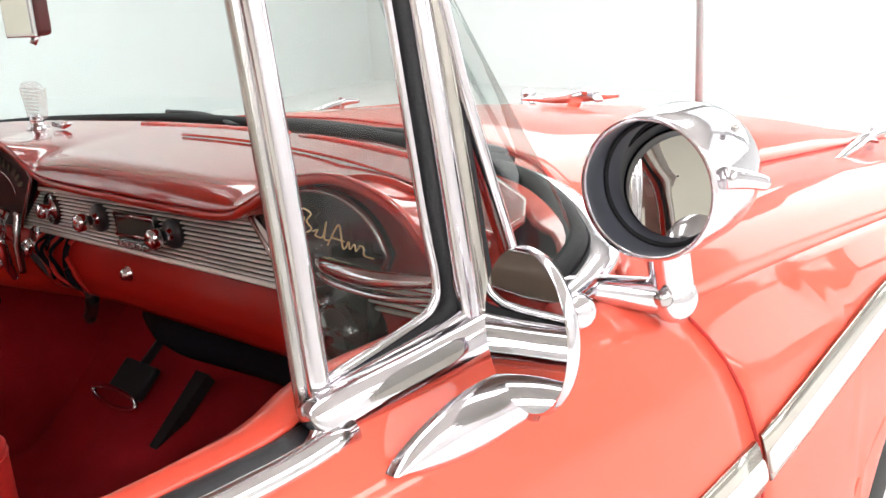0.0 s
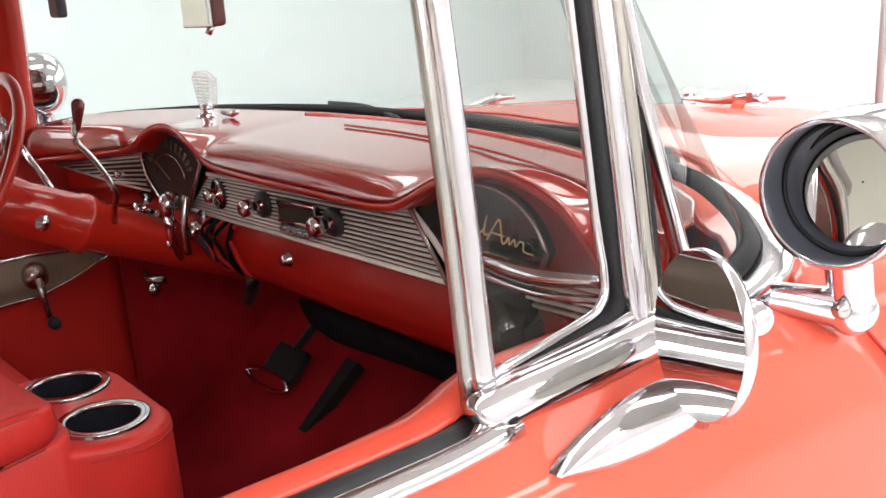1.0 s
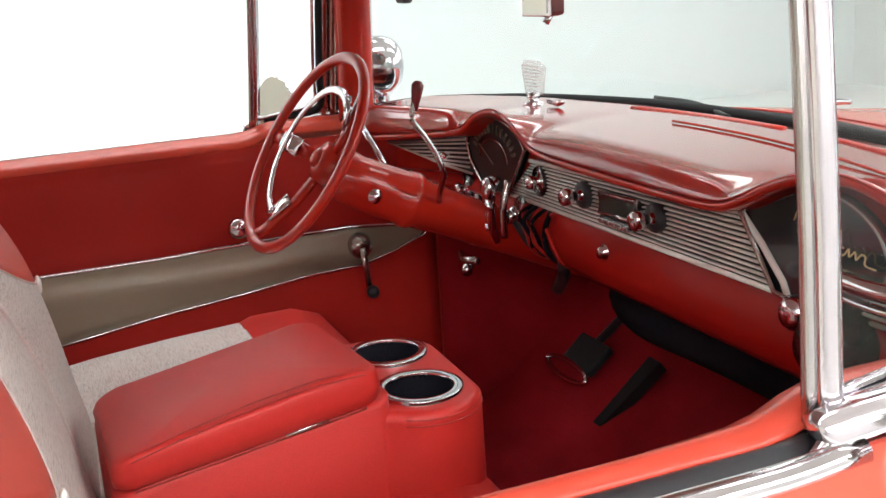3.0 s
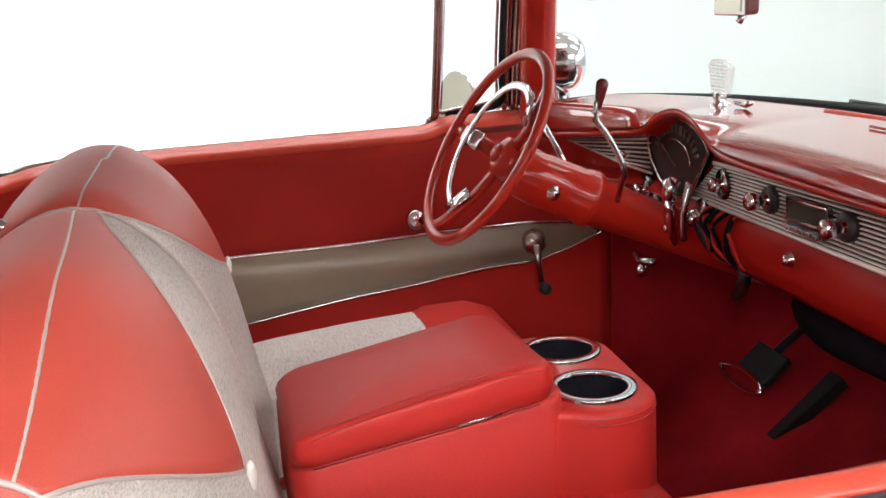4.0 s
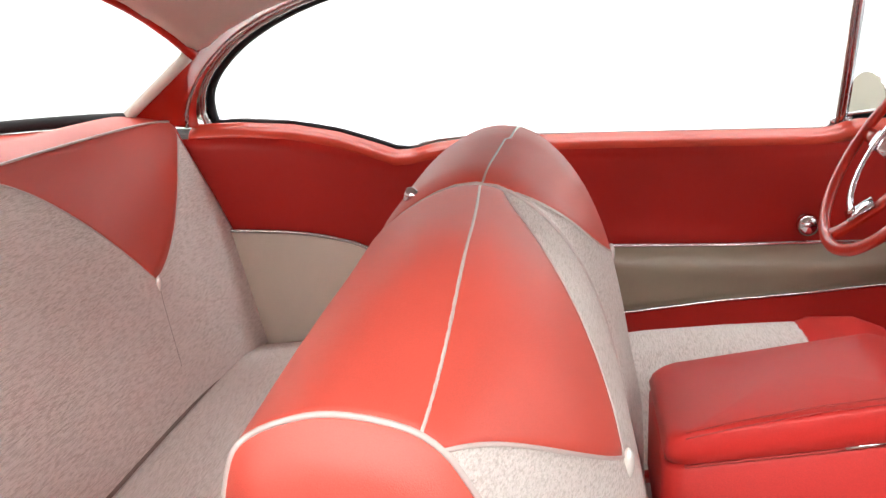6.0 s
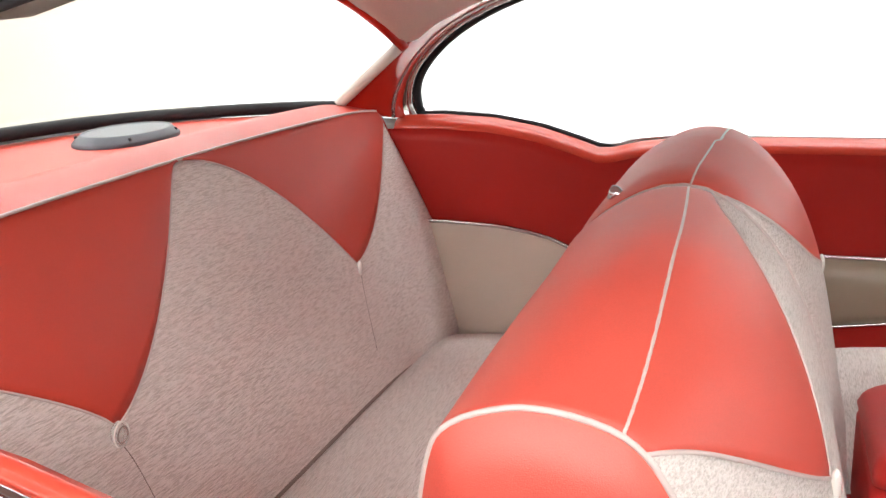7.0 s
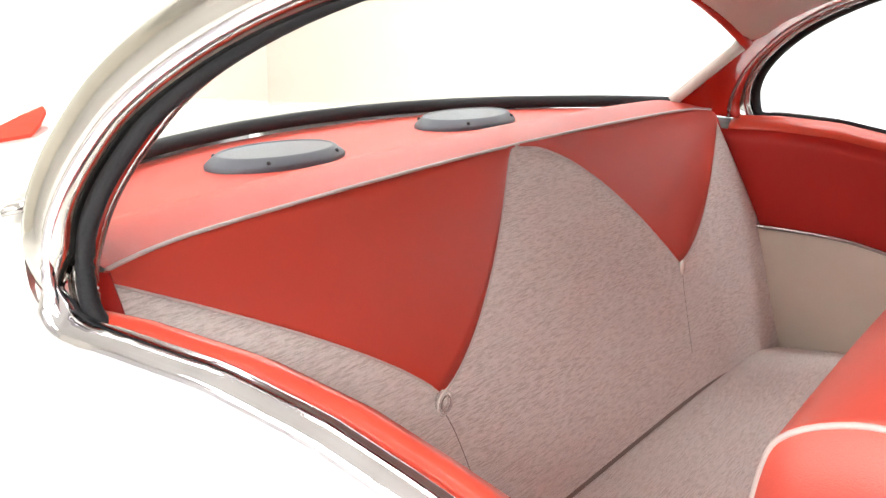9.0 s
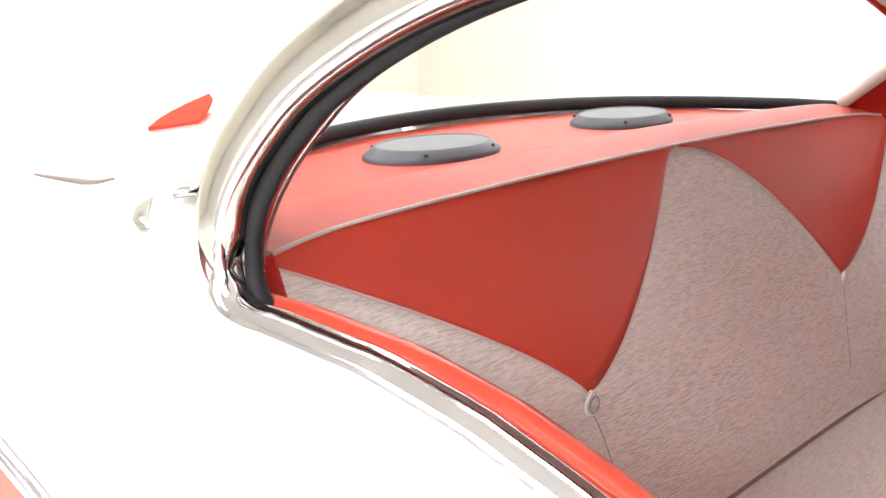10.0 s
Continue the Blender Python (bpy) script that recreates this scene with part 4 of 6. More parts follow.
    for (xa, za, xb, zb) in ((-0.39, 0.885, 0.374, 0.891), (-0.30, 0.961, 0.297, 0.979)):
        part("trim_edge", tube([(xa, y - 0.004, za), (xb, y - 0.004, zb)], 0.004, 8), RIB, back)
    part("end_bar", band([(0.304, y - 0.006, 0.979), (0.345, y - 0.006, 0.947), (0.386, y - 0.006, 0.908), (0.394, y - 0.006, 0.893)], 0.011, 0.008, up=(0, -1, 0)), RIB, back, "bright slanting end bar")
    # left trim, a ribbed wedge
    lt = part("side_trim", slab([(-0.752, 0.915, 0.948), (-0.57, y - 0.004, 0.967), (-0.56, y - 0.004, 0.900), (-0.62, 0.985, 0.915)], (0, 0.03, 0)), RIB_BACK, dash, "ribbed bright trim beside the gauges", smooth=False)
    for k in range(6):
        t = (k + 0.5) / 6
        part("rib", band([(-0.748 + 0.15 * (1 - t) ** 1.2, 0.912 + 0.068 * (1 - t) ** 1.2, 0.916 + 0.033 * t), (-0.566, y - 0.008, 0.905 + 0.059 * t)], 0.0034, 0.006, up=(0, -1, 0)), RIB, lt)
    part("trim_edge", tube([(-0.566, y - 0.008, 0.968), (-0.756, 0.910, 0.949), (-0.62, 0.98, 0.913), (-0.556, y - 0.008, 0.899)], 0.0028, 8), RIB, lt)
    # radio with two knobs
    ra = part("radio", block((0.016, y - 0.008, 0.929), (0.105, 0.02, 0.046)), BLACK_GLOSS, dash, "black radio face with chrome knobs", smooth=False, bevel=0.004)
    part("radio_bezel", tube([(-0.038, y - 0.016, 0.918), (0.070, y - 0.016, 0.922), (0.070, y - 0.016, 0.954), (-0.038, y - 0.016, 0.951)], 0.0035, 8, closed=True), CHROME, ra)
    for i in range(5):
        part("button", block((-0.020 + 0.018 * i, y - 0.02, 0.9085), (0.013, 0.012, 0.008)), CHROME, ra, smooth=False, bevel=0.002)
    for x, z in ((-0.100, 0.934), (0.110, 0.936)):
        kn = part("radio_knob", lathe([(0.001, 0.052), (0.010, 0.0515), (0.014, 0.048), (0.0145, 0.034), (0.008, 0.030), (0.008, 0.018), (0.012, 0.014), (0.011, 0.0)], (x, y, z), (0, -1, 0), 20), CHROME, dash, "ribbed chrome radio knob")
        part("knob_ring", lathe([(0.010, 0.016), (0.021, 0.015), (0.023, 0.010), (0.022, 0.0)], (x, y, z), (0, -1, 0), 24), BLACK, kn)
    for x, z, r in ((-0.262, 0.930, 0.018), (-0.585, 0.862, 0.022), (-0.545, 0.846, 0.018), (-0.335, 0.858, 0.022), (-0.62, 0.930, 0.014)):
        kn = part("dash_knob", lathe([(0.001, 0.03), (r * 0.6, 0.029), (r * 0.75, 0.022), (r * 0.45, 0.010), (r * 1.1, 0.006), (r * 1.15, 0.0)], (x, y - 0.002 + wrap(x), z), (0, -1, 0), 20), CHROME, dash, "chrome dashboard control knob")
        part("knob_plate", lathe([(0.001, 0.008), (r * 1.5, 0.007), (r * 1.6, 0.0)], (x, y - 0.001 + wrap(x), z), (0, -1, 0), 20), BLACK_GLOSS, kn)
    part("lock", lathe([(0.001, 0.012), (0.008, 0.011), (0.010, 0.004), (0.013, 0.0)], (-0.016, 1.003, 0.858), (0, -1, 0), 16), CHROME, dash, "small chrome lock")

    # gauge cluster and the matching passenger pod, both fan shaped
    def fan(cx, zb, w, h, n=28):
        """Outline of the fan: rounded above, pointed below."""
        pts = []
        for i in range(n + 1):
            a = math.pi * i / n
            pts.append((cx - w * math.cos(a), zb + h * math.sin(a) ** 0.8))
        pts += [(cx + w * 0.62, zb - h * 0.62), (cx + w * 0.25, zb - h * 0.95), (cx - w * 0.25, zb - h * 0.95), (cx - w * 0.62, zb - h * 0.62)]
        return pts
    for cx, zb, w, h, kind in ((-0.445, 0.955, 0.125, 0.072, "gauge"), (0.455, 0.962, 0.145, 0.075, "pod")):
        o = spline([(0.303, 0.985), (0.315, 1.0), (0.345, 1.017), (0.39, 1.028), (0.45, 1.034), (0.50, 1.026), (0.54, 1.002), (0.562, 0.966)], 30) + [np.array(p) for p in ((0.545, 0.935), (0.50, 0.90), (0.44, 0.886), (0.374, 0.893))]
        if kind == "gauge":
            o = [np.array((-p[0] - 0.008, p[1] - 0.006)) for p in o]
        if kind == "gauge":
            cl = part("speedometer", slab([(p[0], y - 0.006, p[1]) for p in o], (0, 0.01, 0)), DIAL, dash, "dark fan-shaped speedometer behind glass", smooth=False)
        else:
            cl = part("passenger_pod", slab([(p[0], y - 0.006, p[1]) for p in o], (0, 0.01, 0)), BLACK_GLOSS, dash, "black fan-shaped panel with a gold script", smooth=False)
        part("bezel", tube([(p[0], y - 0.010, p[1]) for p in o], 0.0038, 8, closed=True, up=(0, 1, 0)), DARK_CHROME, cl)
        if kind == "gauge":
            for i in range(13):
                a = math.pi * (0.08 + 0.84 * i / 12)
                c, s_ = -math.cos(a), math.sin(a)
                part("dial_mark", block((cx + 0.088 * c, y - 0.009, zb - 0.004 + 0.052 * s_), (0.006, 0.003, 0.017), (0, math.degrees(math.atan2(c, s_)), 0)), DIAL_MARK, cl, smooth=False)
            part("needle", tube([(cx, y - 0.012, zb - 0.02), (cx - 0.06, y - 0.012, zb + 0.012)], 0.0012, 6), DIAL_MARK, cl)
            part("dial_ring", tube([(cx - 0.062 * math.cos(a), y - 0.010, zb - 0.012 + 0.040 * math.sin(a)) for a in np.linspace(0, math.pi, 20)], 0.0014, 6), DARK_CHROME, cl)
        else:
            # gold script flourish
            ang = -0.17
            def at(u, w_):
                return (0.409 + u * math.cos(ang), y - 0.013, 0.986 + u * math.sin(ang) + w_)
            strokes = [[(0.0, 0.006), (0.010, 0.024), (0.026, 0.022), (0.016, 0.010), (0.024, 0.002), (0.008, -0.006), (0.012, 0.014)],
                       [(0.026, 0.000), (0.036, 0.004), (0.030, -0.004), (0.044, -0.002), (0.054, 0.020), (0.047, -0.003), (0.056, -0.003)],
                       [(0.052, -0.010), (0.066, 0.010), (0.078, 0.022), (0.080, -0.004), (0.086, -0.003)], [(0.060, 0.002), (0.084, 0.004)],
                       [(0.086, -0.003), (0.092, 0.006), (0.093, -0.003), (0.102, 0.006), (0.104, -0.002), (0.112, 0.007), (0.118, 0.006), (0.118, -0.003), (0.134, -0.002)]]
            for st in strokes:
                part("script_stroke", tube([at(*p) for p in spline(st, 30)], 0.00115, 6, up=(0, 1, 0)), GOLD, cl, "gold script ornament")
    # passenger side chrome bar, lower ribs and grab handle
    ph = part("dash_handle", tube(spline([(0.445, 1.005, 0.952), (0.50, 0.98, 0.954), (0.60, 0.96, 0.960), (0.69, 0.965, 0.970)], 20), lambda t: 0.007 + 0.005 * math.sin(t * 3.14), 12), CHROME, dash, "bright dashboard spear handle")
    part("spear_lower", tube(spline([(0.445, 1.005, 0.932), (0.50, 0.983, 0.932), (0.60, 0.965, 0.938), (0.69, 0.968, 0.948)], 20), 0.005, 10), CHROME, ph)
    for k in range(5):
        part("rib", band([(0.52, y - 0.006, 0.896 + 0.009 * k), (0.72, y - 0.01, 0.902 + 0.009 * k)], 0.005, 0.006, up=(0, -1, 0)), RIB, dash)
    part("box_knob", lathe([(0.001, 0.018), (0.012, 0.018), (0.018, 0.014), (0.022, 0.006), (0.024, -0.02)], (0.432, 1.0, 0.884), (0, -1, 0), 24), CHROME, dash, "round chrome glove box knob")
    part("under_pod", lathe([(0.001, 0.03), (0.03, 0.028), (0.042, 0.015), (0.045, -0.03)], (0.50, 0.99, 0.865), (0, -1, 0), 24), BLACK_GLOSS, dash, "round black under-dash fitting")
    # clear prism viewer, on a chrome foot
    pr = part("signal_viewer", slab([(-0.530, 1.13, 1.052), (-0.483, 1.135, 1.052), (-0.462, 1.13, 1.108), (-0.485, 1.125, 1.122), (-0.522, 1.125, 1.120), (-0.548, 1.13, 1.106)], (0, 0.012, 0.0)), PRISM, dash, "clear ribbed plastic traffic signal viewer", smooth=False)
    for k in range(9):
        part("ridge", tube([(-0.529 - 0.0013 * k, 1.128, 1.056 + 0.0066 * k), (-0.485 + 0.0015 * k, 1.13, 1.056 + 0.0066 * k)], 0.0014, 5), PRISM, pr)
    part("foot", lathe([(0.001, 0.03), (0.010, 0.028), (0.014, 0.018), (0.010, 0.010), (0.022, 0.006), (0.024, 0.0)], (-0.507, 1.135, 1.030), (0, 0, 1), 20), CHROME, pr)
    part("side_switch", tube([(-0.45, 1.14, 1.044), (-0.415, 1.14, 1.042), (-0.395, 1.14, 1.048)], 0.006, 8), CHROME, dash)
    # underdash dark wiring and heater box
    part("heater_box", block((-0.05, 1.25, 0.78), (0.9, 0.25, 0.12)), BLACK, dash, smooth=False, bevel=0.02)
    part("loom", tube(spline([(-0.34, 1.0, 0.86), (-0.30, 1.03, 0.80), (-0.25, 1.05, 0.83), (-0.2, 1.03, 0.78), (-0.28, 1.06, 0.72)], 30), 0.012, 8), BLACK, dash, "dark wiring below the dashboard")
    br = part("bracket", tube(spline([(-0.36, 0.975, 0.925), (-0.348, 0.958, 0.905), (-0.345, 0.956, 0.870), (-0.35, 0.962, 0.835), (-0.362, 0.975, 0.805)], 20), lambda t: 0.014 - 0.005 * t, 12, flat=0.7), CHROME, dash, "chrome column bracket")
    part("bracket_head", sphere((-0.346, 0.955, 0.910), 0.017, (1, 0.8, 1.3)), CHROME, br)
    part("bracket_strap", tube(spline([(-0.325, 0.985, 0.925), (-0.318, 0.972, 0.88), (-0.325, 0.975, 0.82)], 14), 0.007, 8), DARK_CHROME, br)
    part("bracket_claw", tube(spline([(-0.375, 0.94, 0.862), (-0.360, 0.945, 0.850), (-0.352, 0.955, 0.832)], 10), 0.006, 8), CHROME, br)
    part("bracket_knob", lathe([(0.001, 0.022), (0.010, 0.021), (0.014, 0.014), (0.009, 0.006), (0.016, 0.0)], (-0.33, 1.0, 0.857), (0.3, -1, 0), 18), CHROME, br)
    random.seed(5)
    for k in range(7):
        x0 = -0.315 + 0.016 * k
        path = [(x0, 1.03, 0.885), (x0 + random.uniform(-0.01, 0.015), 1.0 + random.uniform(-0.01, 0.01), 0.862), (x0 + random.uniform(0, 0.03), 0.998 + random.uniform(-0.008, 0.01), 0.83), (x0 + random.uniform(0, 0.045), 1.015, 0.80), (x0 + 0.02, 1.06, 0.775)]
        part("wiring", tube(spline(path, 20), random.uniform(0.003, 0.0065), 7), CUP_BLACK if k % 3 else RED_PANEL, dash, "dark wiring below the dashboard")
    part("pull_handle", tube([(-0.56, 0.985, 0.735), (-0.52, 0.975, 0.732), (-0.478, 0.985, 0.738)], 0.008, 10), DARK_CHROME, dash, "dull chrome pull handle")
    part("duct", tube(spline([(-0.14, 1.14, 0.735), (-0.02, 1.10, 0.742), (0.2, 1.10, 0.75), (0.55, 1.09, 0.76)], 24), 0.05, 12), CUP_BLACK, dash, "black heater duct")


dashboard()


# ---------- steering wheel and column ----------
def steering():
    c = Vector((-0.417, 0.636, 1.005))
    axis = Vector((0.072, -0.845, 0.53)).normalized()
    side = Vector((0, 0, 1)).cross(axis).normalized()
    over = side.cross(axis) * -1
    if over.z < 0:
        over = -over
    R = 0.183
    pt = lambda a, r, d=0.0: c + r * math.cos(a) * side + r * math.sin(a) * over + d * axis
    sw = part("steering_wheel", tube([pt(a, R) for a in np.linspace(0, 2 * math.pi, 64, endpoint=False)], 0.0108, 12, closed=True, up=axis, flat=0.85), WHEEL_RED, car, "glossy red steering wheel with chrome horn ring")
    for a in (math.radians(52), math.radians(176), math.radians(254)):
        sp = part("spoke", band([pt(a, 0.02, -0.045), pt(a, 0.09, -0.035), pt(a, 0.16, -0.012), pt(a, R - 0.004, 0)], 0.027, 0.012, up=axis), RED_PAINT, sw)
        part("spoke_plate", band([pt(a, 0.088, -0.022), pt(a, 0.135, -0.004)], 0.036, 0.007, up=axis), CHROME, sp)
    part("horn_ring", tube([pt(a, 0.124, -0.006) for a in np.linspace(math.radians(50), math.radians(256), 40)], 0.0085, 10, up=axis, flat=0.5), CHROME, sw, "chrome half horn ring")
    hub = part("hub", lathe([(0.001, 0.010), (0.022, 0.008), (0.036, 0.0), (0.042, -0.03), (0.042, -0.07)], c + axis * -0.035, axis, 28), RED_PAINT, sw)
    part("horn_cap", lathe([(0.001, 0.018), (0.009, 0.017), (0.016, 0.013), (0.019, 0.006)], c + axis * -0.035, axis, 28), RED_PAINT, hub)
    # column: bell, tube, collar, joint
    d = Vector((0, 0.907, -0.42)).normalized()
    cc = Vector((-0.392, 0.648, 0.978))
    col = part("steering_column", lathe([(0.036, 0.03), (0.044, 0.05), (0.048, 0.09), (0.0485, 0.170), (0.0515, 0.174), (0.0515, 0.196), (0.0465, 0.202), (0.041, 0.36), (0.036, 0.62)], cc, d, 32), RED_PAINT, car, "red painted steering column")
    part("collar", lathe([(0.0516, -0.001), (0.0527, 0.0), (0.0527, 0.012), (0.0516, 0.013)], cc + d * 0.180, d, 32), RED_PAINT, col)
    part("column_bolt", lathe([(0.001, 0.010), (0.008, 0.009), (0.010, 0.003), (0.014, 0.0)], cc + d * 0.100 + Vector((0.047, 0, -0.012)), (1, 0, -0.1), 16), CHROME, col)
    # shift lever rising to a dark red knob
    sh = part("shift_lever", tube(spline([(-0.35, 0.86, 0.90), (-0.30, 0.845, 0.935), (-0.252, 0.832, 0.968), (-0.25, 0.820, 1.0), (-0.25, 0.799, 1.036), (-0.25, 0.781, 1.062), (-0.25, 0.783, 1.085), (-0.25, 0.788, 1.10)], 30), lambda t: 0.0058 - 0.0008 * t, 10), DARK_CHROME, col, "bent chrome shift lever")
    part("shift_knob", lathe([(0.001, 0.024), (0.006, 0.023), (0.0105, 0.017), (0.010, 0.008), (0.006, -0.02), (0.005, -0.026)], (-0.25, 0.790, 1.104), (0.0, 0.2, 1), 18), mat("dark_red_knob", (0.16, 0.012, 0.016), 0.25, coat=0.5), sh, "dark red shift knob")
    part("turn_lever", tube([(-0.46, 0.80, 0.955), (-0.52, 0.79, 1.0), (-0.56, 0.785, 1.03)], 0.006, 8), CHROME, col)


steering()


# ---------- seats ----------
def rear_seat():
    rs = thing("rear_seat", "rear bench seat in beige cloth and red vinyl", "seat", at=(0, -0.6, 0.36))
    off = Vector((0, 0.6, -0.36))
    XO, ZT, ZB = 0.79, 1.030, 0.54
    def top_z(x):
        return ZT + 0.014 * (1 - (abs(x) / XO) ** 2) - 0.007 * max(0, (abs(x) - 0.66) / 0.13) ** 2
    def y_of(x, z):
        return -0.655 - (0.47 if z > 0.79 else 0.33) * (z - 0.79) + 0.008 * (abs(x) / XO) ** 6 + 0.012 * math.sin(min(1, max(0, (z - 0.53) / 0.5)) * math.pi)
    def edge(x):
        ax = abs(x)
        if ax < 0.018:
            return top_z(x)
        tip = 0.394 if x > 0 else 0.375
        t = min(1, (ax - 0.018) / (tip - 0.018))
        if ax <= tip:
            s = 1 - (1 - t) ** 1.42 if x > 0 else 0.25 * t + 0.75 * t ** 2.2
            return top_z(0) - 0.002 + (0.792 - top_z(0)) * s
        t = (ax - tip) / (XO - tip)
        return 0.792 + 0.218 * t ** 0.80 if x > 0 else 0.792 + 0.205 * t ** 1.5
    N = 160
    X = [-XO + 2 * XO * i / N for i in range(N + 1)]
    def cloth(u, v):
        x = X[round(u * N)]
        z = ZB + (edge(x) - ZB) * v
        return Vector((x * (1 - 0.01 * max(0, (0.72 - z) / 0.2)), y_of(x, z), z)) + off
    def red(u, v):
        x = X[round(u * N)]
        a = edge(x)
        z = a + (top_z(x) - a) * v
        return Vector((x, y_of(x, z) + 0.004 * math.sin(v * math.pi), z)) + off
    part("back_cloth", sheet(cloth, N, 24), CLOTH, rs, "beige patterned cloth backrest", solid=0.006)
    rd = part("back_vinyl", sheet(red, N, 14), RED_VINYL, rs, "red vinyl V-shaped inserts", solid=0.006)
    for s in (1, -1):
        xs = [0.018 + (XO - 0.018) * i / 80 for i in range(81)]
        part("piping", tube([Vector((s * x, y_of(x, edge(s * x)) + 0.003, edge(s * x))) + off for x in xs], 0.0019, 8), PIPING, rd, "cream piping")
        vx = 0.394 if s > 0 else -0.375
        part("chrome_tip", sphere(Vector((vx, y_of(vx, 0.792) + 0.008, 0.785)) + off, 0.008, (0.9, 0.7, 1.8)), RIB, rd, "chrome clip")
        seam = [Vector((vx - s * 0.045 * (k / 10) ** 0.7, y_of(vx, 0.77 - 0.022 * k) + 0.002, 0.77 - 0.022 * k)) + off for k in range(7)]
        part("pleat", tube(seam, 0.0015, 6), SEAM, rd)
    b = Vector((0.400, y_of(0.40, 0.785) + 0.010, 0.785)) + off
    part("clear_button", lathe([(0.001, 0.006), (0.009, 0.0055), (0.013, 0.003), (0.015, 0.0), (0.001, -0.002)], b, (0.1, 1, 0.3), 24), PRISM, rd, "clear plastic button")
    part("button_rim", tube([b + Vector((0.0155 * math.cos(a), 0.003, 0.0155 * math.sin(a))) for a in np.linspace(0, 2 * math.pi, 28, endpoint=False)], 0.0014, 6, closed=True, up=(0, 1, 0)), RIB, rd)
    part("button_rim", tube([b + Vector((0.010 * math.cos(a), 0.005, 0.010 * math.sin(a))) for a in np.linspace(0, 2 * math.pi, 24, endpoint=False)], 0.0009, 6, closed=True, up=(0, 1, 0)), SEAM, rd)
    # piping along the top and the rolled top
    part("top_piping", tube([Vector((x, y_of(x, top_z(x)) + 0.004, top_z(x) + 0.001)) + off for x in X], 0.0025, 8), PIPING, rs, "cream piping")
    def roll(u, v):
        x = X[round(u * N)]
        y0, z0 = y_of(x, top_z(x)), top_z(x)
        a = v * math.pi * 0.5
        return Vector((x, y0 - 0.10 * math.sin(a) - 0.06 * max(0, v - 0.7), z0 + 0.012 * math.sin(v * math.pi) + 0.002)) + off
    part("top_roll", sheet(roll, N, 12), RED_VINYL, rs, "rounded red vinyl top")
    # cushion
    def cushion(u, v):
        x = -0.75 + 1.5 * u
        ys = [-0.62, -0.56, -0.44, -0.3, -0.15, -0.08, -0.05, -0.05]
        zs = [0.54, 0.566, 0.578, 0.582, 0.575, 0.55, 0.49, 0.32]
        k = v * 7
        return Vector((x, float(np.interp(k, range(8), ys)), float(np.interp(k, range(8), zs)) - 0.03 * (abs(x) / 0.75) ** 8)) + off
    part("cushion", sheet(cushion, 50, 42), CLOTH, rs, "beige cloth cushion", solid=0.006)
    # dark tube stands in for the soft shadow where back meets cushion
    part("crease_shade", tube([Vector((x, -0.580, 0.568 - 0.03 * (abs(x) / 0.75) ** 4)) + off for x in np.linspace(-0.75, 0.75, 30)], 0.006, 6), SEAM, rs)


rear_seat()


def parcel_shelf():
    def tray(u, v):
        x = -0.745 + 1.49 * u
        ax = abs(x)
        yb = interp(ax, [(0, -1.265), (0.2, -1.25), (0.40, -1.195), (0.58, -1.085), (0.70, -0.945), (0.745, -0.87)])
        return (x, -0.84 + (yb + 0.84) * v, 1.020)
    part("parcel_shelf", sheet(tray, 50, 10), RED_VINYL, car, "red vinyl rear parcel shelf", solid=0.006)
    first = None
    for x in (0.232, -0.30):
        if first is None:
            first = thing("speaker", "dark grey oval loudspeaker on the red parcel shelf", "speaker", group="rear shelf speakers", at=(x, -1.055, 1.023))
            part("bezel", lathe([(0.077, 0.0), (0.077, 0.005), (0.075, 0.008), (0.066, 0.018), (0.064, 0.0195), (0.062, 0.018)], (0, 0, 0), (0, 0, 1), 48, scale=(1.72, 1.0)), GREY, first, "grey plastic rim")
            part("grille", lathe([(0.0625, 0.0175), (0.04, 0.019), (0.001, 0.0195)], (0, 0, 0), (0, 0, 1), 48, scale=(1.72, 1.0)), MESH_GREY, first, "fine metal mesh")
            for a in (0.9, 2.2, 4.0, 5.4):
                part("screw", sphere((0.0715 * 1.72 * math.cos(a), 0.0715 * math.sin(a), 0.0125), 0.0035), BLACK, first)
        else:
            copy_thing(first, pose(x, -1.06, 1.023))


parcel_shelf()


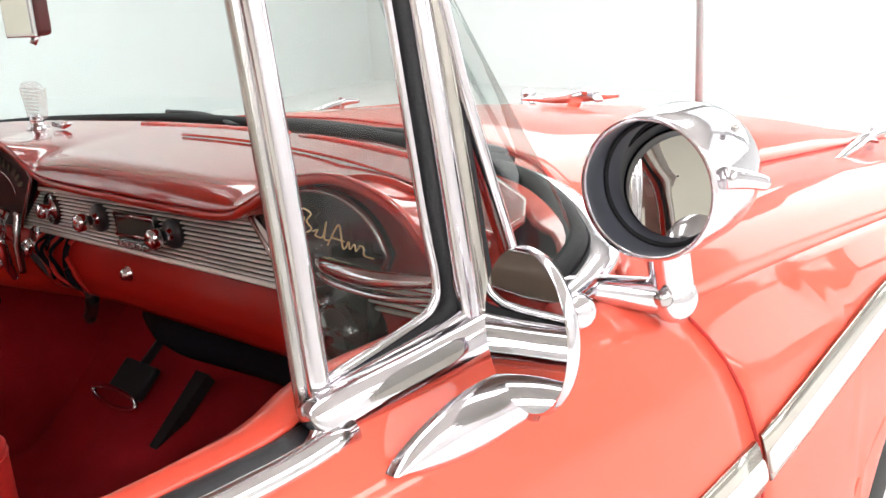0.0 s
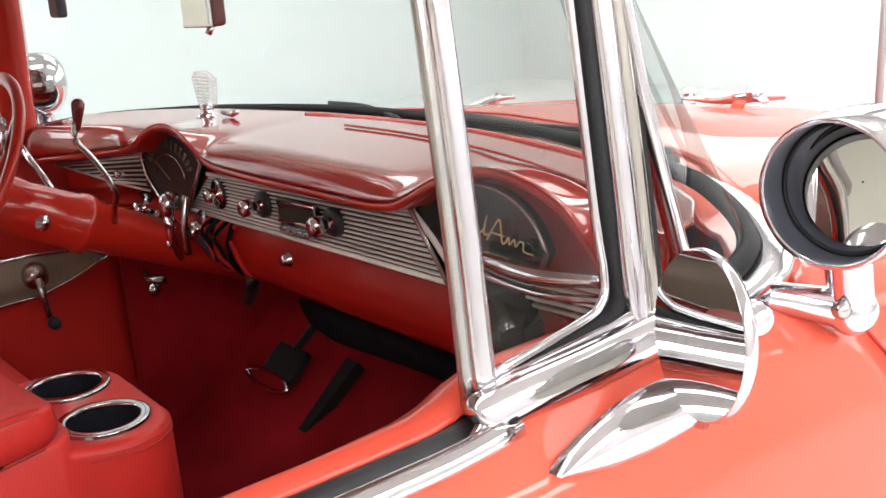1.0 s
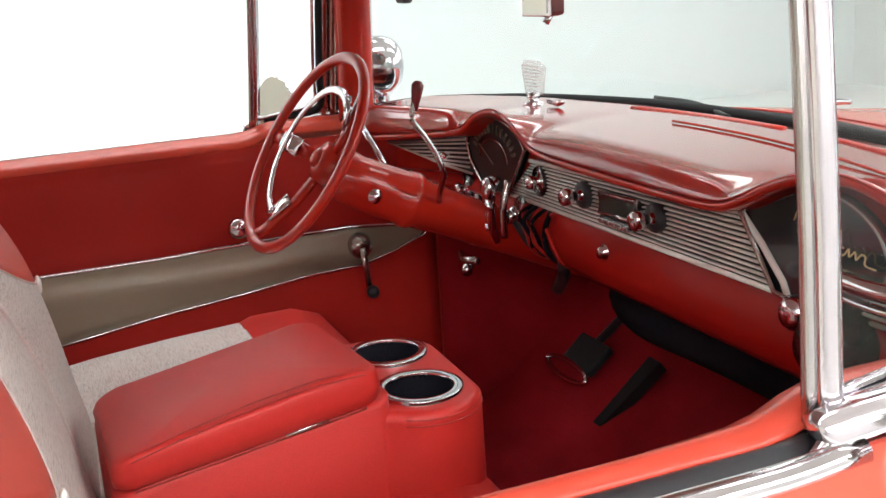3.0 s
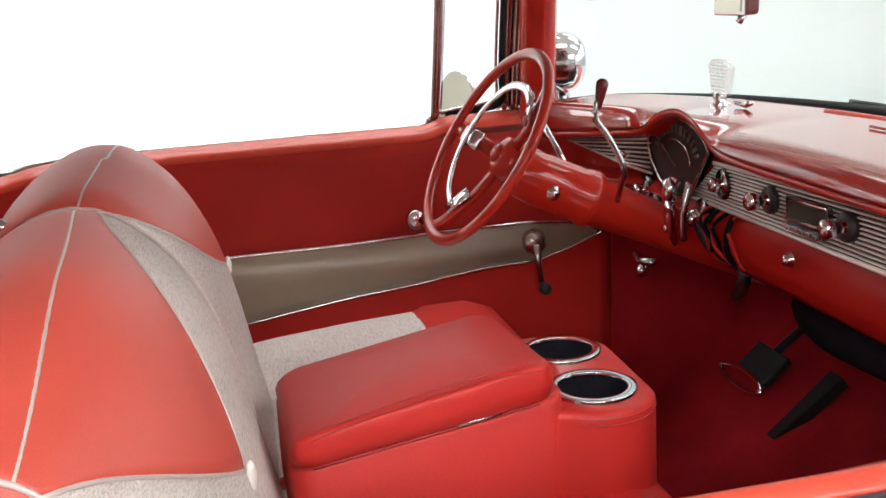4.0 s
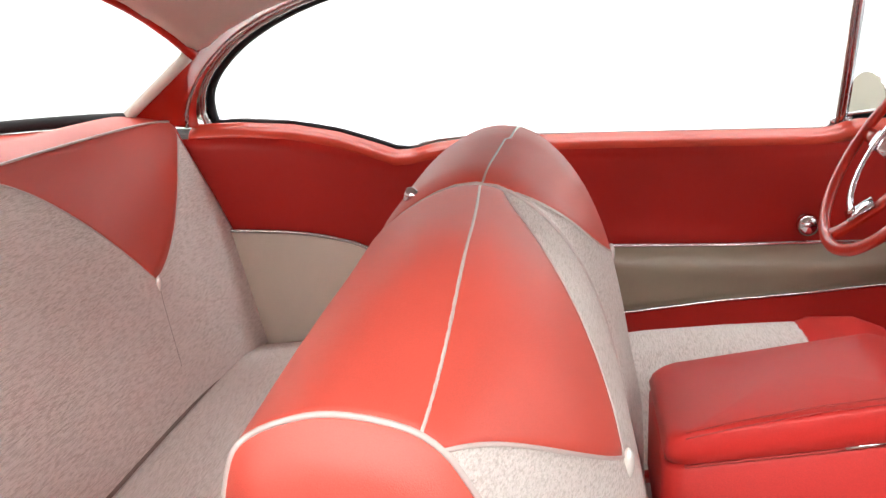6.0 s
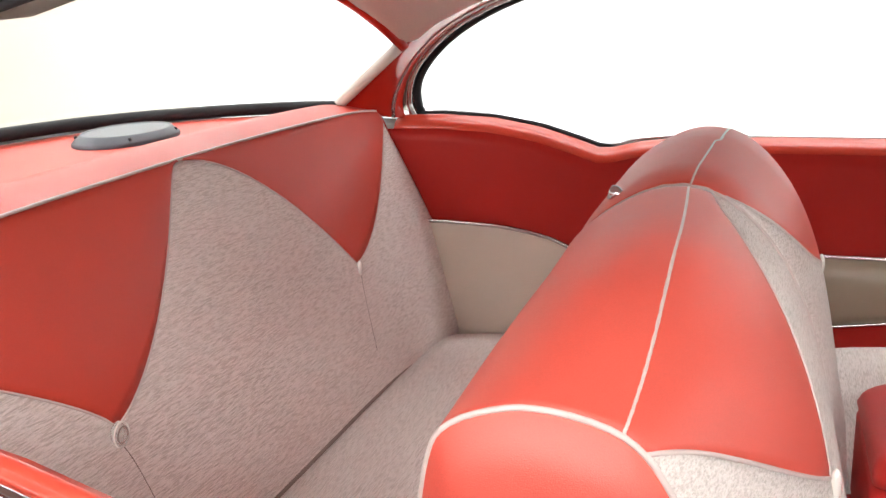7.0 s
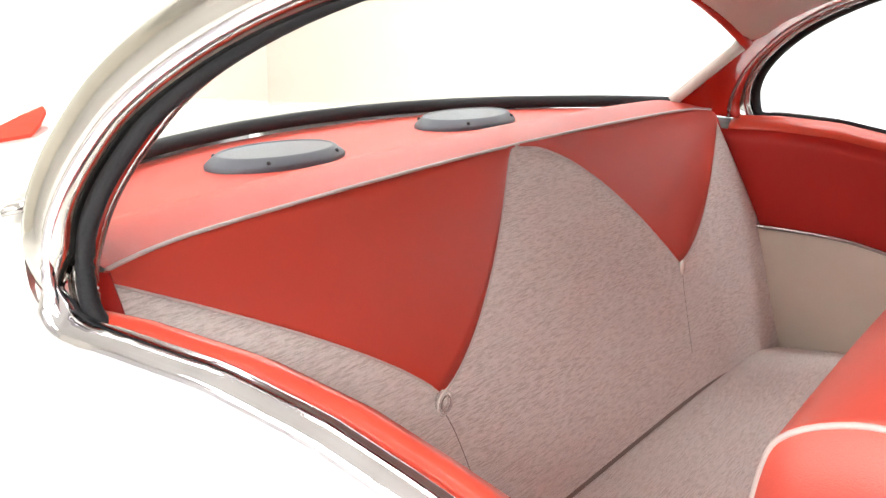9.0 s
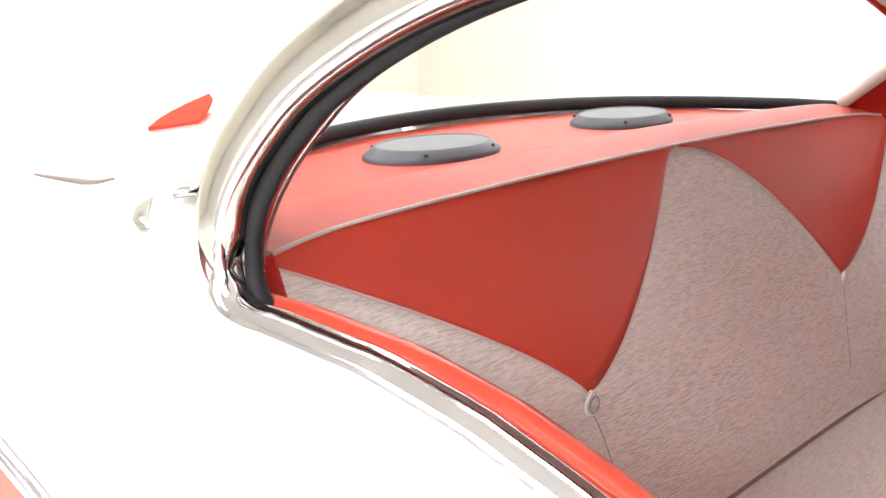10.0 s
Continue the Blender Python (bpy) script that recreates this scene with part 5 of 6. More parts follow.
def front_seat(s):
    """One half of the split front backrest; s is 1 for the passenger."""
    fs = thing("front_seat", "red vinyl front seat with beige cloth, backrest folded upright" if s > 0 else "red vinyl driver seat with beige cloth beside the steering wheel", "seat", group="front seats", at=(s * 0.36, 0.3, 0.33))
    off = Vector((-s * 0.36, -0.3, -0.33))
    XI, XO = 0.012, 0.65
    # section at the middle of the backrest, and the lower, slimmer one at its outer end
    PROF = [(0.235, 0.44), (0.215, 0.58), (0.192, 0.68), (0.168, 0.79), (0.142, 0.88), (0.105, 0.955), (0.060, 1.008), (0.010, 1.040), (-0.045, 1.043), (-0.105, 1.015), (-0.158, 0.966), (-0.190, 0.88), (-0.205, 0.76), (-0.21, 0.6), (-0.21, 0.44)]
    END = [(0.12, 0.44), (0.116, 0.58), (0.108, 0.68), (0.092, 0.78), (0.066, 0.86), (0.032, 0.922), (0.010, 0.953), (-0.018, 0.970), (-0.062, 0.979), (-0.10, 0.977), (-0.142, 0.960), (-0.160, 0.93), (-0.172, 0.84), (-0.185, 0.65), (-0.19, 0.44)]
    prof, tail = spline(PROF, 80), spline(END, 80)
    arc = np.cumsum([0] + [float(np.linalg.norm(b - a)) for a, b in zip(prof, prof[1:])])
    arc /= arc[-1]
    PY, PZ, EY, EZ = [p[0] for p in prof], [p[1] for p in prof], [p[0] for p in tail], [p[1] for p in tail]
    def at(x, t):
        """A point of the backrest: x across, t along the profile from the front foot over the top."""
        y, z = float(np.interp(t, arc, PY)), float(np.interp(t, arc, PZ))
        k = (x - XI) / (XO - XI)
        w = max(0, (k - 0.45) / 0.55) ** 2.2
        high = max(0, (z - 0.5) / 0.54)
        y2 = y + (float(np.interp(t, arc, EY)) - y) * w + 0.008 * math.sin(k * math.pi)
        z2 = z + (float(np.interp(t, arc, EZ)) - z) * w - 0.010 * max(0, (0.12 - k) / 0.12) ** 2 * high
        if s < 0:
            z2 += 0.018 * high * min(1, 2.5 * k)
            y2 += 0.010 * high * min(1, 2.5 * k) * (1 if y2 > 0 else 0.3)
        return Vector((s * x, y2, z2)) + off
    def t_of_front(z):
        """Profile place at height z on the front face."""
        i = int(np.argmax([p[1] for p in prof]))
        return float(np.interp(z, [p[1] for p in prof[:i + 1]], arc[:i + 1]))
    T_TOP = t_of_front(1.036)
    fall = [(0, 1.040), (0.26, 1.032), (0.42, 1.017), (0.60, 0.990), (0.79, 0.945), (0.91, 0.893), (1, 0.836)] if s > 0 else [(0, 1.030), (0.05, 1.005), (0.12, 0.977), (0.23, 0.944), (0.42, 0.902), (0.68, 0.862), (1, 0.835)]
    INNER = [tuple(p) for p in spline(fall, 60)]
    def edge(x):
        """Edge between cloth below and vinyl above, as a profile place."""
        if x < 0.40:
            t = (x - XI) / (0.40 - XI)
            z = interp(t, INNER)
        else:
            t = (x - 0.40) / (XO - 0.40)
            z = 0.835 + (1.006 - 0.835) * (0.60 * t + 0.40 * t ** 2)
        return t_of_front(z)
    N = 60
    X = [XI + (XO - XI) * i / N for i in range(N + 1)]
    part("front_cloth", sheet(lambda u, v: at(X[round(u * N)], edge(X[round(u * N)]) * v), N, 24), CLOTH, fs, "beige cloth front of the backrest", solid=0.004)
    rv = part("backrest", sheet(lambda u, v: at(X[round(u * N)], edge(X[round(u * N)]) + (1 - edge(X[round(u * N)])) * v), N, 50), FRONT_VINYL, fs, "red vinyl backrest", solid=0.004)
    part("edge_piping", tube([at(x, edge(x)) + Vector((0, 0.001, 0.001)) for x in X], 0.0024, 8), PIPING, rv, "cream piping")
    crest = [at(x, T_TOP + 0.025 - 0.0125 * (x - XI) / (XO - XI) + (t_of_front(1.03) - T_TOP - 0.0125) * max(0, (x - XI) / (XO - XI) - 0.5) ** 2 * 4) + Vector((0, 0, 0.0006)) for x in X]
    if s < 0:
        crest = [sum(crest[max(0, i - 5):i + 6], Vector()) / len(crest[max(0, i - 5):i + 6]) + Vector((0, 0, 0.0012)) if i > 34 else crest[i] for i in range(N + 1)]
    part("top_piping", tube(crest, 0.0021, 8), PIPING, rv, "cream piping")
    part("inner_piping", tube([at(XI, 0.12 + 0.8 * k / 40) for k in range(41)], 0.0028, 8), PIPING, rv)
    part("outer_piping", tube([at(XO - 0.003, 0.1 + 0.86 * k / 60) + Vector((s * 0.002, 0, 0)) for k in range(61)], 0.0029, 8), PIPING, rv, "thick cream piping on the outer end")
    # bulging end caps
    for x, d, name in ((XO, 1, "outer_side"), (XI, -1, "inner_side")):
        ring = [at(x, k / 60) for k in range(61)]
        mid = sum(ring, Vector()) / 61
        def cap(u, v):
            p = ring[round(u * 60)]
            q = p + (mid - p) * v
            return q + Vector((s * d * (0.035 if d > 0 else 0.006) * math.sqrt(max(0, 1 - (1 - v) ** 2)), 0, 0))
        part(name, sheet(cap, 60, 10), FRONT_VINYL, rv)
    part("chrome_tip", sphere(at(0.40, edge(0.40)) + Vector((0, 0.006, -0.006)), 0.009, (0.8, 0.7, 1.9)), RIB, rv, "chrome clip")
    if s < 0:
        part("latch_knob", lathe([(0.001, 0.03), (0.010, 0.028), (0.012, 0.02), (0.007, 0.01), (0.007, 0.0)], Vector((-0.06, -0.100, 1.004)) + off, (0, -1, 0.3), 16), CHROME, rv, "chrome seat latch knob")
    # cushion, with a cloth insert
    def cushion(y0, y1, x0, x1, lift):
        def f(u, v):
            x = x0 + (x1 - x0) * u
            y = y0 + (y1 - y0) * v
            z = interp(y, [(0.15, 0.585), (0.25, 0.60), (0.4, 0.614), (0.53, 0.622), (0.56, 0.634), (0.64, 0.636), (0.69, 0.618), (0.72, 0.57), (0.735, 0.48), (0.74, 0.36)])
            k = (x - 0.02) / 0.68
            z += 0.02 - 0.03 * max(0, (k - 0.85) / 0.15) ** 2
            return Vector((s * x, y, z + lift)) + off
        return f
    cu = part("cushion", sheet(cushion(0.14, 0.74, 0.0, 0.70, 0.0), 40, 60), CRIMSON_VINYL, fs, "red vinyl seat cushion", solid=0.004)
    part("cloth_insert", sheet(cushion(0.15, 0.53, 0.02, 0.66, 0.004), 40, 30), CLOTH, cu, "beige cloth insert")
    part("cushion_piping", tube([Vector((s * x, 0.532, 0.644)) + off for x in np.linspace(0.05, 0.58, 20)], 0.002, 6), PIPING, cu)
    part("base", block(Vector((s * 0.36, 0.36, 0.385)) + off, (0.62, 0.66, 0.13)), BLACK, fs, smooth=False, bevel=0.02)


for s in (1, -1):
    front_seat(s)


# ---------- console between the seats ----------
def console():
    co = thing("center_console", "red vinyl armrest console with two cup holders", "console", at=(0.08, 0.45, 0.34))
    off = Vector((-0.08, -0.45, -0.34))
    def rounded(x0, x1, y0, y1, r, n=8):
        out = []
        for cx, cy, a0 in ((x1 - r[0], y1 - r[0], 0), (x0 + r[1], y1 - r[1], 90), (x0 + r[2], y0 + r[2], 180), (x1 - r[3], y0 + r[3], 270)):
            rr = r[(0, 1, 2, 3)[a0 // 90]]
            for k in range(n + 1):
                a = math.radians(a0 + 90 * k / n)
                out.append((cx + rr * math.cos(a), cy + rr * math.sin(a)))
        return out
    def loft(rings, holes=()):
        bm = bmesh.new()
        vs = [[bm.verts.new(Vector(p) + off) for p in ring] for ring in rings]
        for A, B in zip(vs, vs[1:]):
            for k in range(len(A)):
                bm.faces.new((A[k], A[(k + 1) % len(A)], B[(k + 1) % len(A)], B[k]))
        if not holes:
            bm.faces.new(vs[-1])
            return bm
        loops = [vs[-1]]
        for x, y, z, r in holes:
            loops.append([bm.verts.new(Vector((x + r * math.cos(a), y + r * math.sin(a), z)) + off) for a in np.linspace(0, 2 * math.pi, 32, endpoint=False)])
        edges = []
        for ring in loops:
            for k in range(len(ring)):
                e = bm.edges.get((ring[k], ring[(k + 1) % len(ring)]))
                edges.append(e or bm.edges.new((ring[k], ring[(k + 1) % len(ring)])))
        bmesh.ops.triangle_fill(bm, edges=edges, use_beauty=True)
        return bm
    WELLS = ((0.158, 0.617), (0.010, 0.624))
    shape = lambda x0, x1, y0, y1, r, z: [(p[0], p[1], z(p[1]) if callable(z) else z) for p in rounded(x0, x1, y0, y1, r)]
    # lower box
    part("box", loft([shape(-0.07, 0.215, 0.215, 0.56, (0.02, 0.02, 0.03, 0.03), 0.34), shape(-0.07, 0.215, 0.215, 0.56, (0.02, 0.02, 0.03, 0.03), lambda y: 0.728 + 0.155 * (y - 0.225)),
                      shape(-0.065, 0.210, 0.22, 0.56, (0.02, 0.02, 0.03, 0.03), lambda y: 0.736 + 0.155 * (y - 0.225))]), CRIMSON_VINYL, co, "red vinyl box")
    # cup end: two round wells in one swelling outline, flowing into the box
    def outline(grow):
        R1, c1, c2 = 0.080 + grow, (0.160, 0.618), (0.008, 0.622)
        out = [(c1[0] + R1 * math.cos(math.radians(a)), c1[1] + R1 * math.sin(math.radians(a))) for a in range(-35, 91, 9)]
        out += [(c2[0] + R1 * math.cos(math.radians(a)), c2[1] + R1 * math.sin(math.radians(a))) for a in range(90, 181, 9)]
        out += [(c2[0] - R1, 0.52)]
        out += [(0.205 + grow, 0.52)] + [tuple(p) for p in spline([(0.211 + grow, 0.535), (0.213 + grow, 0.548), (0.219 + grow, 0.560)], 4)]
        return out
    ring = [[(p[0], p[1], z) for p in outline(g)] for g, z in ((0.004, 0.34), (0.002, 0.60), (0.0, 0.752))]
    for k in range(1, 6):
        a = k / 5 * math.pi / 2
        ring.append([(p[0], p[1], 0.752 + 0.015 * math.sin(a)) for p in outline(-0.013 * (1 - math.cos(a)))])
    ce = part("cup_end", loft(ring, [(x, y, 0.767, 0.048) for x, y in WELLS]), CRIMSON_VINYL, co, "rounded red vinyl end with cup holders")
    for g, z in ((0.0002, 0.7495), (-0.0012, 0.7575)):
        part("seam", tube([Vector((p[0], p[1], z)) + off for p in outline(g)[:30]], 0.0011, 5), STITCH, ce)
    for x, y in WELLS:
        cup = part("cup_ring", lathe([(0.0455, -0.002), (0.0455, 0.004), (0.0462, 0.005), (0.0470, 0.0052), (0.0570, 0.0052), (0.0578, 0.005), (0.0585, 0.004), (0.0585, -0.004)], Vector((x, y, 0.768)) + off, (0, 0, 1), 40), CHROME, ce, "chrome ring")
        part("cup_well", lathe([(0.0465, 0.004), (0.0455, 0.0), (0.0445, -0.045), (0.001, -0.047)], Vector((x, y, 0.768)) + off, (0, 0, 1), 32), CUP_BLACK, cup, "black cup well")
    # padded lid, rising to the front, crowned between its seams
    low = lambda y: 0.738 + 0.155 * (y - 0.234)
    seam_z = lambda y: interp(y, [(0.20, 0.766), (0.24, 0.780), (0.30, 0.797), (0.39, 0.8175), (0.46, 0.829), (0.515, 0.832), (0.56, 0.829)])
    LR = (0.028, 0.028, 0.028, 0.028)
    rings = [shape(-0.078, 0.214, 0.224, 0.540, LR, low), shape(-0.086, 0.222, 0.218, 0.546, LR, lambda y: low(y) + 0.005)]
    rings.append(shape(-0.089, 0.2255, 0.216, 0.549, LR, lambda y: (low(y) + seam_z(y)) / 2))
    for k in range(0, 5):
        a = k / 4 * math.pi / 2
        i = 0.002 + 0.012 * (1 - math.cos(a))
        rings.append(shape(-0.088 + i, 0.224 - i, 0.217 + i, 0.548 - i, LR, lambda y, a=a: seam_z(y) - 0.004 + 0.0075 * math.sin(a)))
    for i in (0.03, 0.06, 0.09, 0.12):
        rings.append(shape(-0.088 + i, 0.224 - i, 0.217 + i, 0.548 - i, LR, lambda y, i=i: seam_z(y) + 0.0035 + 0.004 * math.sin(i / 0.12 * 1.57)))
    rings = [[(x, y, z + 0.09 * (x - 0.224) * min(1, k / 3)) for x, y, z in ring] for k, ring in enumerate(rings)]
    lid = part("lid", loft(rings), CRIMSON_VINYL, co, "padded red vinyl armrest lid")
    for d, k in ((0.2222, -0.0040), (0.2174, 0.0014)):
        part("lid_seam", tube([Vector((d, y, seam_z(y) + k)) + off for y in np.linspace(0.240, 0.525, 24)], 0.0009, 5), STITCH, lid)
    part("lid_gap", tube([Vector((0.2165, y, low(y) - 0.001)) + off for y in np.linspace(0.24, 0.525, 16)], 0.0022, 5), STITCH, co)
    part("hinge", tube([Vector((0.219, y, low(y) + 0.002)) + off for y in (0.42, 0.475)], 0.003, 6), STEEL, co, "small metal hinge")


console()


def seat_strap():
    """Short black strap lying between the passenger backrest and the console."""
    st = thing("seat_strap", "black woven strap between the backrest and the console", "strap", at=(0.26, 0.18, 0.64))
    path = spline([(-0.07, -0.01, 0.0), (-0.02, 0.008, 0.02), (0.0, 0.03, 0.035), (-0.03, 0.055, 0.045)], 14)
    part("webbing", band(path, 0.034, 0.005, up=(0.2, -0.6, 1)), WEBBING, st)


seat_strap()


# ---------- mirrors, spot lamps and ornaments ----------
def spot_lamp(s):
    """Chrome post lamp: open dark barrel with a mirror in it, on a bent arm."""
    c = Vector((s * 0.946, 0.965, 1.094)) if s > 0 else Vector((-0.948, 0.92, 1.098))
    axis = Vector((0.10, -0.99, 0.02)).normalized() if s > 0 else Vector((-0.3, -0.95, 0.04)).normalized()
    R = 0.0625 if s > 0 else 0.066
    q = 1.0 if s > 0 else 0.68
    la = part("spot_lamp", lathe([(R - 0.004, 0.0), (R, 0.002), (R + 0.001, -0.004), (R + 0.003, -0.03 * q), (R + 0.003, -0.075 * q), (R - 0.001, -0.100 * q), (R - 0.010, -0.122 * q), (R - 0.028, -0.140 * q), (0.001, -0.148 * q)], c, axis, 48), CHROME, car, "chrome spot lamp housing")
    part("barrel", lathe([(R - 0.004, 0.0), (R - 0.004, -0.030), (R - 0.007, -0.032), (R - 0.008, -0.066 * q), (R - 0.009, -0.092 * q), (0.02, -0.094 * q), (0.001, -0.094 * q)], c, axis, 48), TUBE_GREY, la, "dark grey barrel")
    mc = c + axis * (-0.062 * q)
    part("lamp_mirror", lathe([(R - 0.0075, 0.0), (0.03, 0.001), (0.001, 0.0015)], mc, (axis + Vector((s * 0.15, 0, 0.22))).normalized(), 40), LAMP_MIRROR, la, "round mirror set in the lamp")
    part("mirror_rim", tube([mc + Matrix.Rotation(a, 3, axis) @ (axis.orthogonal().normalized() * (R - 0.0085)) for a in np.linspace(0, 2 * math.pi, 40, endpoint=False)], 0.002, 6, closed=True, up=axis), RUBBER, la)
    part("barrel_step", tube([c + axis * -0.031 + Matrix.Rotation(a, 3, axis) @ (axis.orthogonal().normalized() * (R - 0.0065)) for a in np.linspace(0, 2 * math.pi, 48, endpoint=False)], 0.0025, 6, closed=True, up=axis), RUBBER, la)
    part("rivet", sphere(c + Vector((s * 0.050, 0.060, 0.046)), 0.004), DARK_CHROME, la)
    part("lamp_latch", tube(spline([c + Vector((s * 0.062, 0.02, 0.012)), c + Vector((s * 0.070, 0.045, 0.006)), c + Vector((s * 0.078, 0.062, 0.0))], 12), lambda t: 0.010 - 0.004 * t, 10), CHROME, la)
    low = c + Vector((-s * 0.004, 0.048, -0.112))
    neck = [c + Vector((-s * 0.006, 0.040, -0.058)), c + Vector((-s * 0.006, 0.044, -0.080)), low]
    part("neck", tube(spline(neck, 12), lambda t: 0.021 - 0.002 * t, 16), CHROME, la, "short chrome neck")
    part("knuckle", sphere(low, 0.0215, (1.0, 1.1, 1.05)), CHROME, la)
    arm = [low, c + Vector((-s * 0.030, 0.028, -0.106)), c + Vector((-s * 0.058, 0.0, -0.098)), c + Vector((-s * 0.088, -0.035, -0.092))]
    part("arm", tube(spline(arm, 20), lambda t: 0.020 - 0.009 * t ** 0.7, 16), CHROME, la, "tapered chrome arm")
    part("neck_bolt", lathe([(0.001, 0.012), (0.006, 0.011), (0.0085, 0.004), (0.009, 0.0)], low + Vector((s * 0.002, -0.020, 0.006)), (0.2 * s, -1, 0.3), 14), DARK_CHROME, la)
    # round door mirror on a pointed foot
    m = Vector((0.968, 0.768, 1.034)) if s > 0 else Vector((-0.965, 0.72, 1.03))
    if s > 0:
        ax = Vector((-0.37, -0.93, 0.09)).normalized()
    else:
        ax = Vector((0.42, -0.90, 0.05)).normalized()
    dm = part("door_mirror", lathe([(0.0600, 0.001), (0.0612, 0.0), (0.062, -0.004), (0.059, -0.010), (0.040, -0.020), (0.001, -0.026)], m, ax, 48), CHROME, car, "round chrome door mirror")
    part("mirror_glass", lathe([(0.0602, 0.0012), (0.03, 0.0015), (0.001, 0.0016)], m, ax, 40), MIRROR if s > 0 else LAMP_MIRROR, dm, "mirror glass")
    part("stem_ball", sphere(m + Vector((s * 0.018, 0.040, 0.006)), 0.014), CHROME, dm)
    part("stem", tube([m + Vector((s * 0.012, 0.030, 0.0)), m + Vector((s * 0.0, 0.034, -0.04)), (s * 0.950, m.y + 0.02, 0.955)], 0.009, 10), CHROME, dm)
    def foot(u, v):
        y = 0.655 + 0.175 * u
        w = 0.025 * math.sin(math.pi * u * 0.93) ** 0.75
        a = math.pi * v
        x = side_x(0.955) - 0.004 + 0.012 * math.sin(a)
        return (s * (x + 0.004 + 0.022 * u * math.sin(a)), y, 0.957 + 0.012 * u + w * math.cos(a))
    part("foot", sheet(foot, 20, 14), CHROME, dm, "pointed chrome mirror foot")


for s in (1, -1):
    spot_lamp(s)


